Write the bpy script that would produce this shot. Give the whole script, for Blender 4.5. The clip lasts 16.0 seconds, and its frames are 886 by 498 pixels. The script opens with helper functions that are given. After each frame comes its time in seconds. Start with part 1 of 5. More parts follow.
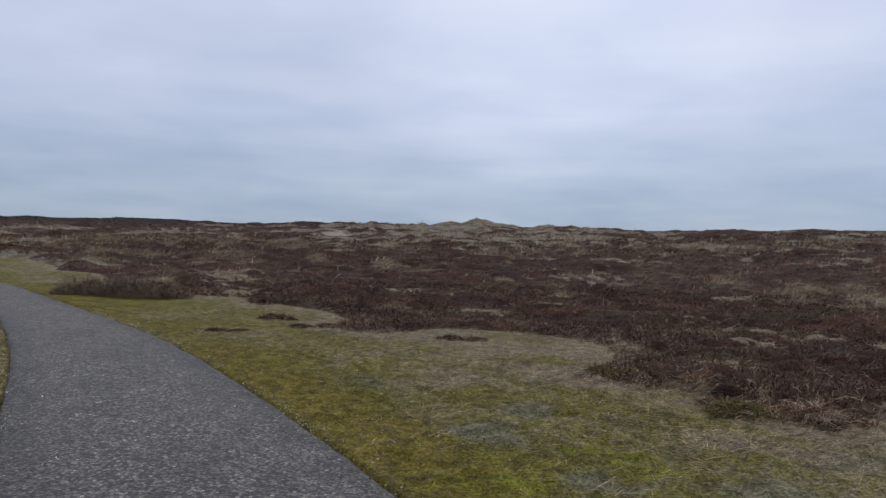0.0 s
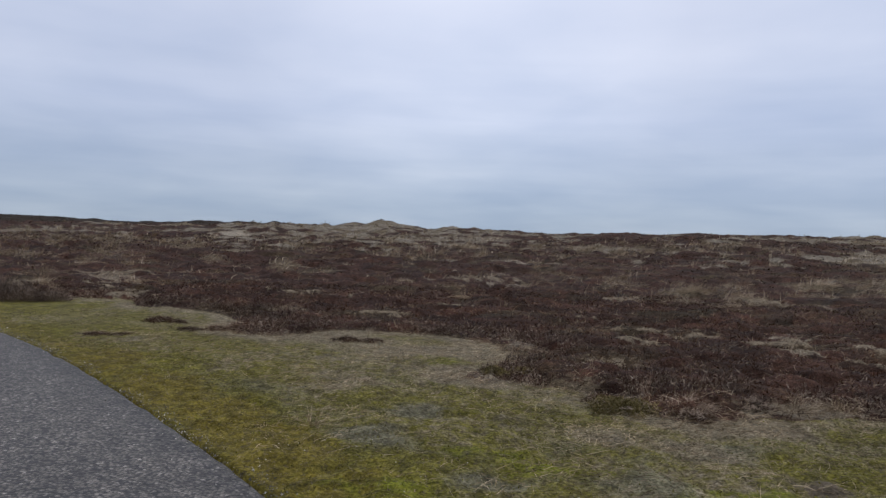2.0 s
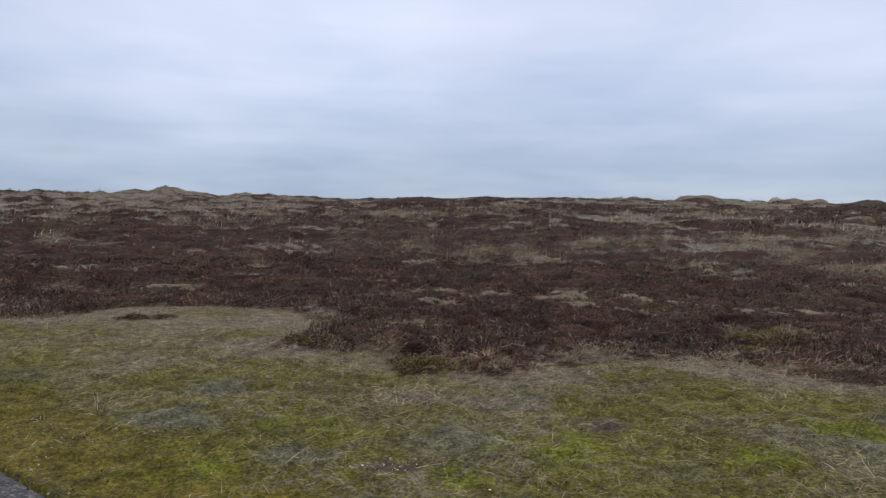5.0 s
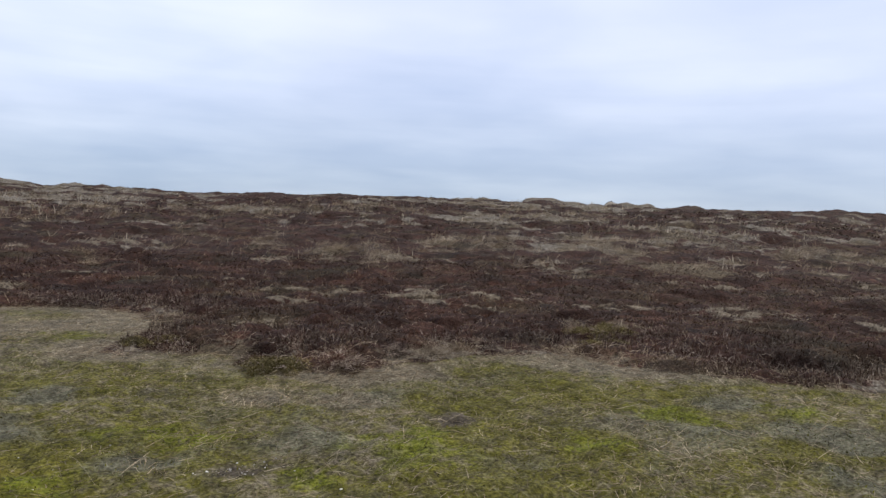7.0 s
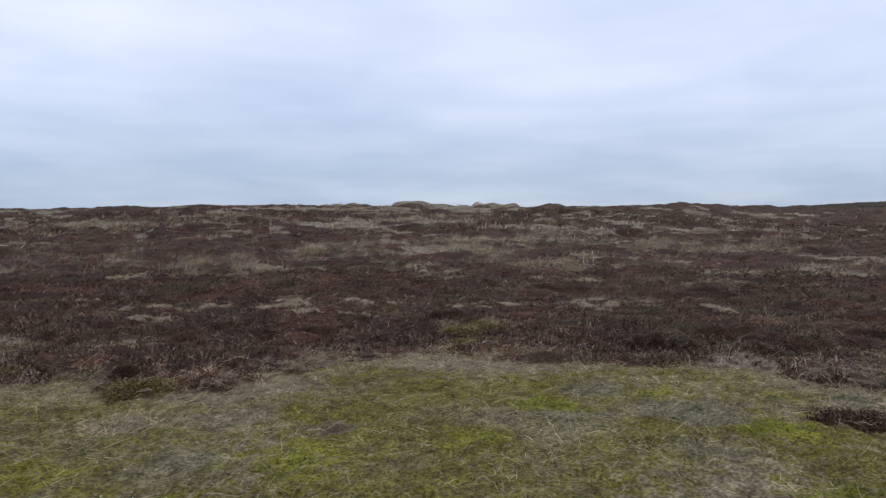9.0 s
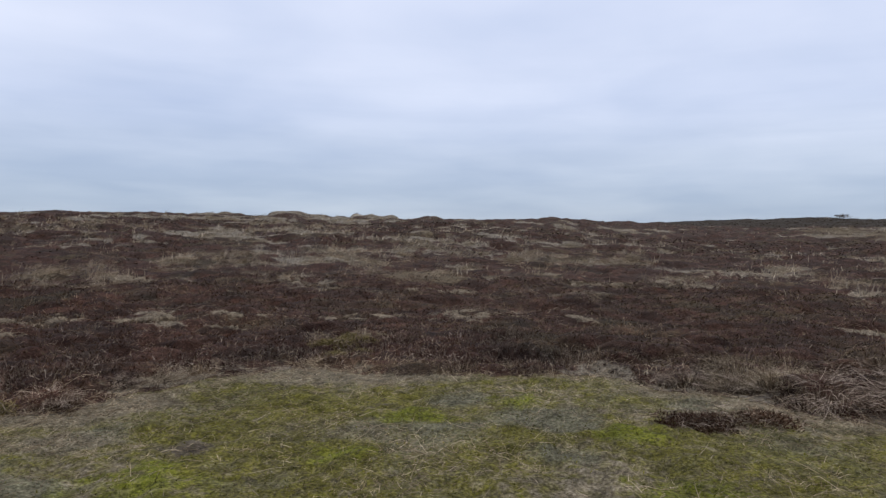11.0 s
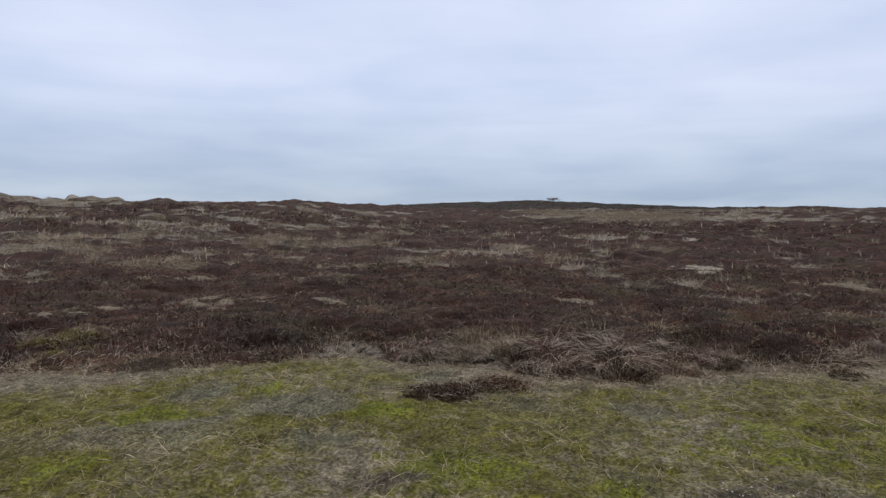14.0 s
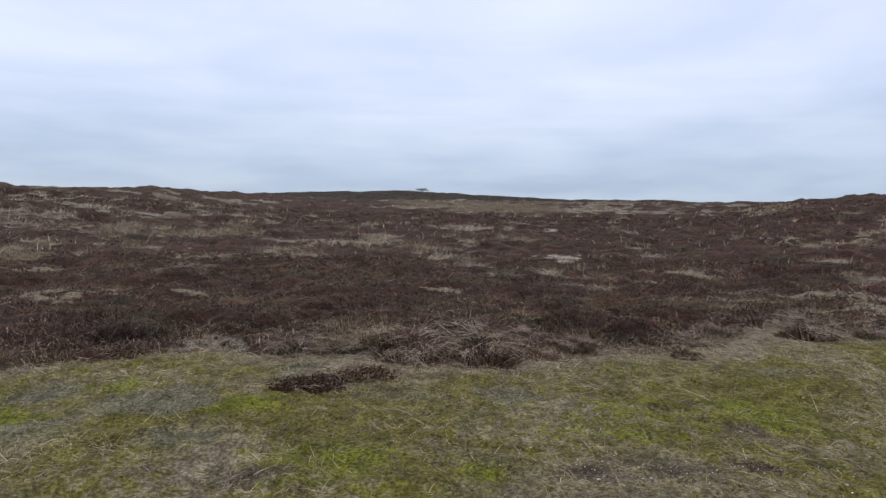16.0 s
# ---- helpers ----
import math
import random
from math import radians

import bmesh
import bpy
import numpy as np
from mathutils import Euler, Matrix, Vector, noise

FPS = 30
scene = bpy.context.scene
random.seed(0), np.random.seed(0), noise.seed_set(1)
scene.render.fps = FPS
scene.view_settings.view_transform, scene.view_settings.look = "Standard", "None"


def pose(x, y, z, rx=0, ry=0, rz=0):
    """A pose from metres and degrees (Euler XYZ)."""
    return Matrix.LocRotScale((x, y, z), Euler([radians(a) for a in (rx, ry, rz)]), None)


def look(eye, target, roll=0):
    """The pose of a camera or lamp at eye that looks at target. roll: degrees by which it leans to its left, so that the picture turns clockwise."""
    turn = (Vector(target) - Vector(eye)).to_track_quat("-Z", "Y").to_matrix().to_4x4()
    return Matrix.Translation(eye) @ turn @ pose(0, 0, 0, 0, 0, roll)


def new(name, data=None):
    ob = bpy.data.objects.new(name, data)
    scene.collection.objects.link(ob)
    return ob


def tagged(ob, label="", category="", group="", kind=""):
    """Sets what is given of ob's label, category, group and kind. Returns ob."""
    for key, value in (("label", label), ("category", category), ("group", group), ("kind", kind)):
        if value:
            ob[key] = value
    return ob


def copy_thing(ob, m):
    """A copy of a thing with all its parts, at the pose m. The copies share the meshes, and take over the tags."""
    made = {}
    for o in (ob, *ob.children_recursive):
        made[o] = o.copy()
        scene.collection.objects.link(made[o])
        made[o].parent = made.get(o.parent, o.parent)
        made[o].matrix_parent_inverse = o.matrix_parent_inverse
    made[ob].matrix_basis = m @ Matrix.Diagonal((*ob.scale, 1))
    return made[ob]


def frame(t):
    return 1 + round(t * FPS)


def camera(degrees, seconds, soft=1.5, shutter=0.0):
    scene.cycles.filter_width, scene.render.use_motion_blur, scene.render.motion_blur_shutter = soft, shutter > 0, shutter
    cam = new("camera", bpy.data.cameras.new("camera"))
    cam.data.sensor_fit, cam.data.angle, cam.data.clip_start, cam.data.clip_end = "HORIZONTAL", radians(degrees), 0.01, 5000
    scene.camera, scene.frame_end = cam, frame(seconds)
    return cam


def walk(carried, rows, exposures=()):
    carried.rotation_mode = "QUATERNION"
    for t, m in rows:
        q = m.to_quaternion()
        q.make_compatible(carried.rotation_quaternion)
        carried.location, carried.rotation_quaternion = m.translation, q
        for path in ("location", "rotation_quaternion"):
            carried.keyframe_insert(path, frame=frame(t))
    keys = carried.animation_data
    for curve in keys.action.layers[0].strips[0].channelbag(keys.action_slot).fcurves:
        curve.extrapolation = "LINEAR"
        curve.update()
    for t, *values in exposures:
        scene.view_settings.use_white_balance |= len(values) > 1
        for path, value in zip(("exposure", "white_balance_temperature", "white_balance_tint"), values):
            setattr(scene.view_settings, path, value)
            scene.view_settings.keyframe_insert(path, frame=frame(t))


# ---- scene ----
# ---------------------------------------------------------------- camera and walk
cam = camera(64.44, 16.0, soft=1.4)
PATH = [
    (0.0, pose(-0.081, -0.005, 1.593, 89.257, -1.703, -0.002)),
    (0.5, pose(-0.056, 0.001, 1.597, 89.278, -1.824, -1.959)),
    (1.0, pose(-0.020, 0.009, 1.598, 89.729, -1.832, -3.998)),
    (1.5, pose(0.013, 0.014, 1.598, 89.737, -1.642, -5.714)),
    (2.0, pose(0.047, 0.028, 1.593, 89.611, -2.120, -7.755)),
    (2.5, pose(0.067, 0.053, 1.588, 89.617, -1.605, -10.887)),
    (3.0, pose(0.063, 0.050, 1.591, 89.379, -1.311, -14.111)),
    (3.5, pose(0.051, 0.061, 1.594, 88.669, -1.479, -16.917)),
    (4.0, pose(0.026, 0.072, 1.599, 87.893, -1.197, -19.315)),
    (6.5, pose(-0.002, 0.083, 1.602, 87.295, -1.936, -32.878)),
    (7.0, pose(-0.002, 0.080, 1.602, 87.393, -2.133, -36.111)),
    (7.5, pose(-0.010, 0.079, 1.604, 87.471, -1.513, -38.676)),
    (8.0, pose(-0.018, 0.073, 1.603, 87.417, -0.884, -41.579)),
    (10.5, pose(0.025, 0.006, 1.603, 88.983, 0.224, -53.672)),
    (11.0, pose(0.046, -0.011, 1.607, 88.890, -0.489, -56.465)),
    (11.5, pose(0.065, -0.015, 1.601, 88.460, -0.070, -59.398)),
    (12.0, pose(0.072, 0.004, 1.604, 88.972, 0.811, -63.449)),
    (12.5, pose(0.069, 0.025, 1.605, 88.919, 0.661, -66.742)),
    (13.0, pose(0.068, 0.039, 1.605, 88.707, 0.802, -70.361)),
    (13.5, pose(0.076, 0.052, 1.602, 88.319, 0.287, -73.849)),
    (14.0, pose(0.091, 0.058, 1.601, 87.570, -0.067, -77.180)),
    (14.5, pose(0.097, 0.056, 1.602, 86.890, -0.321, -79.592)),
    (15.0, pose(0.087, 0.051, 1.603, 86.568, -0.644, -82.975)),
    (15.5, pose(0.077, 0.048, 1.604, 86.771, -0.579, -85.481)),
    (16.0, pose(0.069, 0.045, 1.603, 86.816, -0.678, -87.774)),
]
EXPOSURES = [(0.0, -0.08), (3.5, -0.06), (5.5, 0.1), (7.0, 0.24), (8.0, 0.22), (10.5, 0.1), (12.0, 0.06), (13.5, 0.06), (14.5, 0.13), (15.2, 0.2), (16.0, 0.24)]
walk(cam, PATH, EXPOSURES)

# ---------------------------------------------------------------- sky and light
SUN_UP, SUN_BEARING = 38.0, 65.0
world = bpy.data.worlds.new("overcast_sky")
scene.world = world
world.use_nodes = True
_t = world.node_tree
_t.nodes.clear()


def node(tree, kind, at=None, **inputs):
    """A node with the values or links of its inputs given by name; _0, _1 stand for the input's place."""
    n = tree.nodes.new(kind)
    for key, value in (at or {}).items():
        if key == "operation":
            n.operation = value
        elif key == "blend_type":
            n.blend_type = value
        elif key == "data_type":
            n.data_type = value
        elif key == "attribute_name":
            n.attribute_name = value
        elif key == "feature":
            n.feature = value
        elif key == "clamp":
            n.clamp = value
        elif key == "noise_dimensions":
            n.noise_dimensions = value
    for key, value in inputs.items():
        slot = n.inputs[int(key[1:])] if key[0] == "_" else n.inputs[key]
        if isinstance(value, bpy.types.NodeSocket):
            tree.links.new(value, slot)
        else:
            slot.default_value = value
    return n


def maths(tree, op, a, b=0.0, c=0.0):
    return node(tree, "ShaderNodeMath", {"operation": op}, _0=a, _1=b, _2=c).outputs[0]


def span(tree, value, lo, hi, to_lo=0.0, to_hi=1.0):
    return node(tree, "ShaderNodeMapRange", {"clamp": True}, Value=value, _1=lo, _2=hi, _3=to_lo, _4=to_hi).outputs[0]


def mixed(tree, fac, a, b, how="MIX"):
    n = node(tree, "ShaderNodeMix", {"data_type": "RGBA", "blend_type": how}, _0=fac, _6=a, _7=b)
    return n.outputs[2]


def ramp(tree, fac, stops):
    n = node(tree, "ShaderNodeValToRGB", None, Fac=fac)
    e = n.color_ramp.elements
    e[0].position, e[0].color = stops[0][0], (*stops[0][1], 1)
    e[1].position, e[1].color = stops[-1][0], (*stops[-1][1], 1)
    for at, colour in stops[1:-1]:
        s = e.new(at)
        s.color = (*colour, 1)
    return n.outputs[0]


_way_up = node(_t, "ShaderNodeTexCoord").outputs["Generated"]
_xyz = node(_t, "ShaderNodeSeparateXYZ", None, Vector=_way_up)
_up = maths(_t, "MAXIMUM", _xyz.outputs[2], 0.0)
_flat = maths(_t, "ADD", _up, 0.16)
_sheet = node(_t, "ShaderNodeCombineXYZ", None, X=maths(_t, "DIVIDE", _xyz.outputs[0], _flat), Y=maths(_t, "DIVIDE", _xyz.outputs[1], _flat), Z=0.0).outputs[0]
_big = node(_t, "ShaderNodeTexNoise", None, Vector=_sheet, Scale=0.45, Detail=2.0, Roughness=0.45, Distortion=0.2).outputs[0]
_small = node(_t, "ShaderNodeTexNoise", None, Vector=_sheet, Scale=1.5, Detail=4.0, Roughness=0.45, Distortion=0.2).outputs[0]
_cloud = maths(_t, "ADD", maths(_t, "MULTIPLY", _big, 0.6), maths(_t, "MULTIPLY", _small, 0.4))
_clear = ramp(_t, span(_t, _up, 0.0, 0.5), [(0.0, (0.395, 0.485, 0.62)), (0.1, (0.435, 0.53, 0.69)), (0.35, (0.57, 0.655, 0.865)), (0.7, (0.70, 0.765, 0.965)), (1.0, (0.76, 0.82, 1.0))])
_dark = mixed(_t, 1.0, _clear, (0.86, 0.89, 0.92, 1), "MULTIPLY")
_bright = mixed(_t, 1.0, _clear, (1.17, 1.13, 1.07, 1), "MULTIPLY")
_clouds = mixed(_t, span(_t, _cloud, 0.37, 0.63), _dark, _bright)
# the overcast is a little brighter on the sun's side
_side = maths(_t, "ADD", maths(_t, "MULTIPLY", _xyz.outputs[0], math.sin(radians(SUN_BEARING))), maths(_t, "MULTIPLY", _xyz.outputs[1], math.cos(radians(SUN_BEARING))))
_clouds = mixed(_t, 1.0, _clouds, ramp(_t, span(_t, _side, -1.0, 1.0), [(0.0, (0.92, 0.92, 0.93)), (1.0, (1.03, 1.03, 1.03))]), "MULTIPLY")
# thin level streaks in the cloud's lower face
_level = node(_t, "ShaderNodeVectorMath", {"operation": "MULTIPLY"}, _0=_way_up, _1=(3.0, 3.0, 42.0)).outputs[0]
_streaks = node(_t, "ShaderNodeTexNoise", None, Vector=_level, Scale=1.0, Detail=4.0, Roughness=0.5, Distortion=0.3).outputs[0]
_clouds = mixed(_t, span(_t, _up, 0.32, 0.12, 0.0, 0.75), _clouds, mixed(_t, 1.0, _clouds, ramp(_t, _streaks, [(0.34, (0.945, 0.955, 0.965)), (0.66, (1.05, 1.04, 1.03))]), "MULTIPLY"))
# the cloud is thinner low over the heath ahead
_thin_way = (math.sin(radians(9)) * math.cos(radians(15)), math.cos(radians(9)) * math.cos(radians(15)), math.sin(radians(15)))
_thin = node(_t, "ShaderNodeVectorMath", {"operation": "DOT_PRODUCT"}, _0=_way_up, _1=_thin_way).outputs["Value"]
_clouds = mixed(_t, 1.0, _clouds, ramp(_t, span(_t, _thin, 0.955, 1.0), [(0.0, (1.0, 1.0, 1.0)), (1.0, (1.13, 1.12, 1.10))]), "MULTIPLY")
_sky = node(_t, "ShaderNodeTexSky")
_sky.sky_type, _sky.sun_disc = "NISHITA", False
_sky.sun_elevation, _sky.sun_rotation = radians(SUN_UP), radians(SUN_BEARING)
_blue = node(_t, "ShaderNodeBackground", None, Color=_sky.outputs[0], Strength=0.05)
_grey = node(_t, "ShaderNodeBackground", None, Color=_clouds, Strength=1.0)
_both = node(_t, "ShaderNodeMixShader", None, _0=0.92, _1=_blue.outputs[0], _2=_grey.outputs[0])
_t.links.new(_both.outputs[0], node(_t, "ShaderNodeOutputWorld").inputs[0])

sun = new("sun", bpy.data.lights.new("sun", "SUN"))
sun.data.energy, sun.data.angle, sun.data.color = 0.76, radians(40), (1.0, 0.90, 0.75)
sun.matrix_world = look((60 * math.sin(radians(SUN_BEARING)) * math.cos(radians(SUN_UP)), 60 * math.cos(radians(SUN_BEARING)) * math.cos(radians(SUN_UP)), 60 * math.sin(radians(SUN_UP))), (0, 0, 0))

# ---------------------------------------------------------------- the lie of the land
def lattice(ix, iy, seed):
    """A random number from 0 to 1 for each whole-number place."""
    n = (ix.astype(np.int64) * 374761393 + iy.astype(np.int64) * 668265263 + seed * 974634541) & 0xFFFFFFFF
    n = ((n ^ (n >> 13)) * 1274126177) & 0xFFFFFFFF
    n = ((n ^ (n >> 16)) * 2246822519) & 0xFFFFFFFF
    return ((n ^ (n >> 15)) & 0xFFFFFF) / 16777215.0


def waves(x, y, size, seed=0, octaves=3):
    """Smooth noise about 0, from -1 to 1, with lumps of that size in metres."""
    x, y = np.asarray(x, float), np.asarray(y, float)
    total, gain, norm = np.zeros(np.broadcast(x, y).shape), 1.0, 0.0
    for o in range(octaves):
        u, v = x / size * 2 ** o + 17.3 * o, y / size * 2 ** o - 9.1 * o
        iu, iv = np.floor(u), np.floor(v)
        fu, fv = u - iu, v - iv
        fu, fv = fu * fu * (3 - 2 * fu), fv * fv * (3 - 2 * fv)
        s = seed * 31 + o
        a, b = lattice(iu, iv, s), lattice(iu + 1, iv, s)
        c, d = lattice(iu, iv + 1, s), lattice(iu + 1, iv + 1, s)
        total += gain * ((a + (b - a) * fu) * (1 - fv) + (c + (d - c) * fu) * fv)
        norm += gain
        gain *= 0.5
    return total / norm * 2 - 1


def ease(lo, hi, v):
    t = np.clip((v - lo) / (hi - lo), 0, 1)
    return t * t * (3 - 2 * t)


def domes(x, y, cell, seed):
    """Round cushions of uneven size, one to a cell of that many metres: their height from 0 to 1."""
    u, v = np.asarray(x, float) / cell, np.asarray(y, float) / cell
    iu, iv = np.floor(u), np.floor(v)
    best = np.zeros(u.shape)
    for i in (-1, 0, 1):
        for j in (-1, 0, 1):
            a, b = iu + i, iv + j
            d = np.hypot(u - a - lattice(a, b, seed), (v - b - lattice(a, b, seed + 1))) / (0.4 + 0.4 * lattice(a, b, seed + 2))
            np.maximum(best, np.sqrt(np.maximum(0, 1 - d * d)) * (0.35 + 0.65 * lattice(a, b, seed + 3)), out=best)
    return best


def smooth_line(points, step=0.12):
    """A polyline rounded by a Catmull-Rom curve."""
    p = np.array(points, float)
    p = np.vstack([2 * p[0] - p[1], p, 2 * p[-1] - p[-2]])
    out = []
    for a, b, c, d in zip(p, p[1:], p[2:], p[3:]):
        n = max(2, int(np.hypot(*(c - b)) / step))
        t = np.linspace(0, 1, n, endpoint=False)[:, None]
        out.append(0.5 * (2 * b + (c - a) * t + (2 * a - 5 * b + 4 * c - d) * t ** 2 + (3 * b - a - 3 * c + d) * t ** 3))
    return np.vstack(out + [p[-2:-1]])


def inside(x, y, ring):
    """Which of the places lie inside a closed ring."""
    x, y = np.asarray(x, float), np.asarray(y, float)
    hit = np.zeros(x.shape, bool)
    (x0, y0), (x1, y1) = ring.min(axis=0), ring.max(axis=0)
    box = (x > x0) & (x < x1) & (y > y0) & (y < y1)
    px, py, odd = x[box], y[box], np.zeros(int(box.sum()), bool)
    for (ax, ay), (bx, by) in zip(ring, np.roll(ring, -1, axis=0)):
        if ay != by:
            odd ^= ((ay > py) != (by > py)) & (px < (bx - ax) * (py - ay) / (by - ay) + ax)
    hit[box] = odd
    return hit


def to_line(x, y, line):
    """The distance from each place to a polyline, worked out for the places within reach of it."""
    x, y = np.asarray(x, float), np.asarray(y, float)
    best = np.full(x.shape, 1e9)
    for (ax, ay), (bx, by) in zip(line[:-1], line[1:]):
        dx, dy = bx - ax, by - ay
        t = np.clip(((x - ax) * dx + (y - ay) * dy) / max(dx * dx + dy * dy, 1e-9), 0, 1)
        np.minimum(best, np.hypot(x - ax - t * dx, y - ay - t * dy), out=best)
    return best


# the edge of the cycle path on the heath's side, from far off to behind the camera
PATH_EDGE = smooth_line([(-34, 33), (-22, 26.5), (-17, 23.0), (-11.8, 18.6), (-9.95, 16.8), (-8.4, 15.2), (-7.05, 13.75), (-5.9, 12.45), (-4.95, 11.35), (-4.05, 10.2), (-3.18, 9.0),
                         (-2.2, 7.49), (-1.6, 6.54), (-1.1, 5.7), (-0.68, 5.0), (-0.28, 4.3), (0.5, 2.9), (1.2, 1.5), (1.7, 0),
                         (2.05, -2), (2.25, -5), (2.3, -14)], 0.1)
_way = np.gradient(PATH_EDGE, axis=0)
_way /= np.linalg.norm(_way, axis=1)[:, None]
_wide = np.interp(PATH_EDGE[:, 1], [-14, 6, 7, 8.5, 11, 13, 15, 30], [2.2, 2.24, 2.21, 2.13, 1.9, 1.62, 1.55, 1.6])
PATH_FAR_EDGE = PATH_EDGE + np.c_[_way[:, 1], -_way[:, 0]] * _wide[:, None]
PATH_RING = np.vstack([PATH_EDGE, PATH_FAR_EDGE[::-1]])

# the rim of the mossy lawn where the heather begins
LAWN_RIM = smooth_line([(-44, 36), (-30, 33), (-19, 29.4), (-14.4, 25.8), (-12.6, 22.9), (-10.8, 22.0), (-9.4, 19.6), (-7.2, 17.6), (-5.8, 16.8), (-4.7, 16.6), (-4.2, 15.5),
                        (-2.8, 15.1), (-2.05, 13.9), (-2.1, 12.8), (-1.5, 12.0), (-0.8, 11.9), (0.4, 12.4), (1.8, 12.1), (2.5, 10.5), (1.9, 9.0), (1.42, 8.35), (1.95, 7.85),
                        (2.75, 7.35), (3.2, 6.25), (3.6, 6.3), (4.55, 6.4), (5.35, 6.4), (5.95, 5.9), (6.3, 5.2), (6.5, 4.45),
                        (7.2, 3.75), (7.8, 2.9), (7.4, 2.1), (7.4, 1.3), (7.08, 0.5), (7.12, -0.2), (7.65, -1.0), (8.1, -2.0), (8.3, -2.7),
                        (8.8, -3.2), (9.6, -3.7), (9.8, -4.3), (9.5, -5.2), (10.2, -6.5), (11, -9), (11, -18)], 0.25)
LAWN_RING = np.vstack([LAWN_RIM, [(-16, -18), (-60, 10)]])


def gridded(worked_out, beyond, step=0.15):
    """A field worked out once on a grid over the near ground, then read from it between the grid's places."""
    x0, y0, x1, y1 = -46.0, -20.0, 17.0, 40.0
    gx, gy = np.arange(x0, x1, step), np.arange(y0, y1, step)
    table = worked_out(*np.meshgrid(gx, gy))

    def read(x, y):
        u, v = (np.asarray(x, float) - x0) / step, (np.asarray(y, float) - y0) / step
        held = (u > 0) & (v > 0) & (u < len(gx) - 1) & (v < len(gy) - 1)
        u, v = np.clip(u, 0, len(gx) - 1.001), np.clip(v, 0, len(gy) - 1.001)
        i, j = u.astype(int), v.astype(int)
        u, v = u - i, v - j
        value = (table[j, i] * (1 - u) + table[j, i + 1] * u) * (1 - v) + (table[j + 1, i] * (1 - u) + table[j + 1, i + 1] * u) * v
        return np.where(held, value, beyond)
    return read


# how far inside the lawn, and how far off the path's near edge (negative on the asphalt), each place lies
lawn_depth = gridded(lambda x, y: np.where(inside(x, y, LAWN_RING), 1, -1) * to_line(x, y, LAWN_RIM[::2]), -50.0)
path_gap = gridded(lambda x, y: np.where(inside(x, y, PATH_RING), -1, 1) * to_line(x, y, PATH_EDGE[::3]), 50.0)

# dune crests by bearing: (bearing, front rise distance, front rise angle, crest distance, crest angle)
CRESTS = np.array([(-60, 90, 0.1, 260, 0.6), (-32, 90, 0.05, 260, 0.62), (-22, 90, 0.2, 260, 0.775), (-17, 85, 0.3, 240, 0.595), (-10, 80, 0.5, 220, 0.868), (-2, 80, 0.7, 170, 0.837), (7, 75, 0.8, 150, 0.576), (12, 70, 0.8, 140, 0.838), (16, 70, 0.8, 140, 0.719),
                   (21, 70, 1, 130, 0.961), (28, 65, 1.1, 120, 1.17), (37, 65, 1.15, 110, 1.17), (48, 65, 1.1, 100, 1), (57, 65, 1, 100, 0.974), (65, 70, 0.9, 110, 0.975), (72, 90, 0.6, 150, 0.9), (77, 110, 0.55, 230, 1.14), (85, 120, 0.6, 230, 1.41)])
CRESTS = np.vstack([CRESTS, np.array([(93, 120, 0.55, 230, 0.975), (98, 120, 0.5, 260, 0.783), (105, 110, 0.5, 300, 0.808), (109, 90, 0.5, 250, 0.616), (114, 60, 0.6, 120, 0.482), (120, 50, 0.8, 90, 1.1), (150, 50, 0.8, 90, 1), (200, 70, 0.4, 180, 0.8), (300, 90, 0.1, 260, 0.6)])])
# single dunes that stand up: (bearing, distance, top, half width across, half width along)
DUNES = [(2.5, 146, 5.8, 1.8, 6), (3.6, 147, 5.3, 2.0, 6), (0.8, 150, 4.9, 3.0, 7), (5.6, 150, 5.0, 2.5, 7), (8.2, 148, 5.4, 3.0, 6), (10.3, 148, 5.1, 2.5, 6), (43.4, 260, 9.6, 5.5, 25), (44.8, 260, 9.75, 6.5, 25), (46.6, 262, 8.9, 6, 20),
         (49.4, 240, 9.0, 2.2, 12), (50.6, 240, 8.7, 4.5, 12), (52.2, 240, 8.2, 4.5, 12), (55.6, 150, 5.45, 3.0, 8), (-30.6, 262, 4.9, 3, 15)]
EYE = 1.6


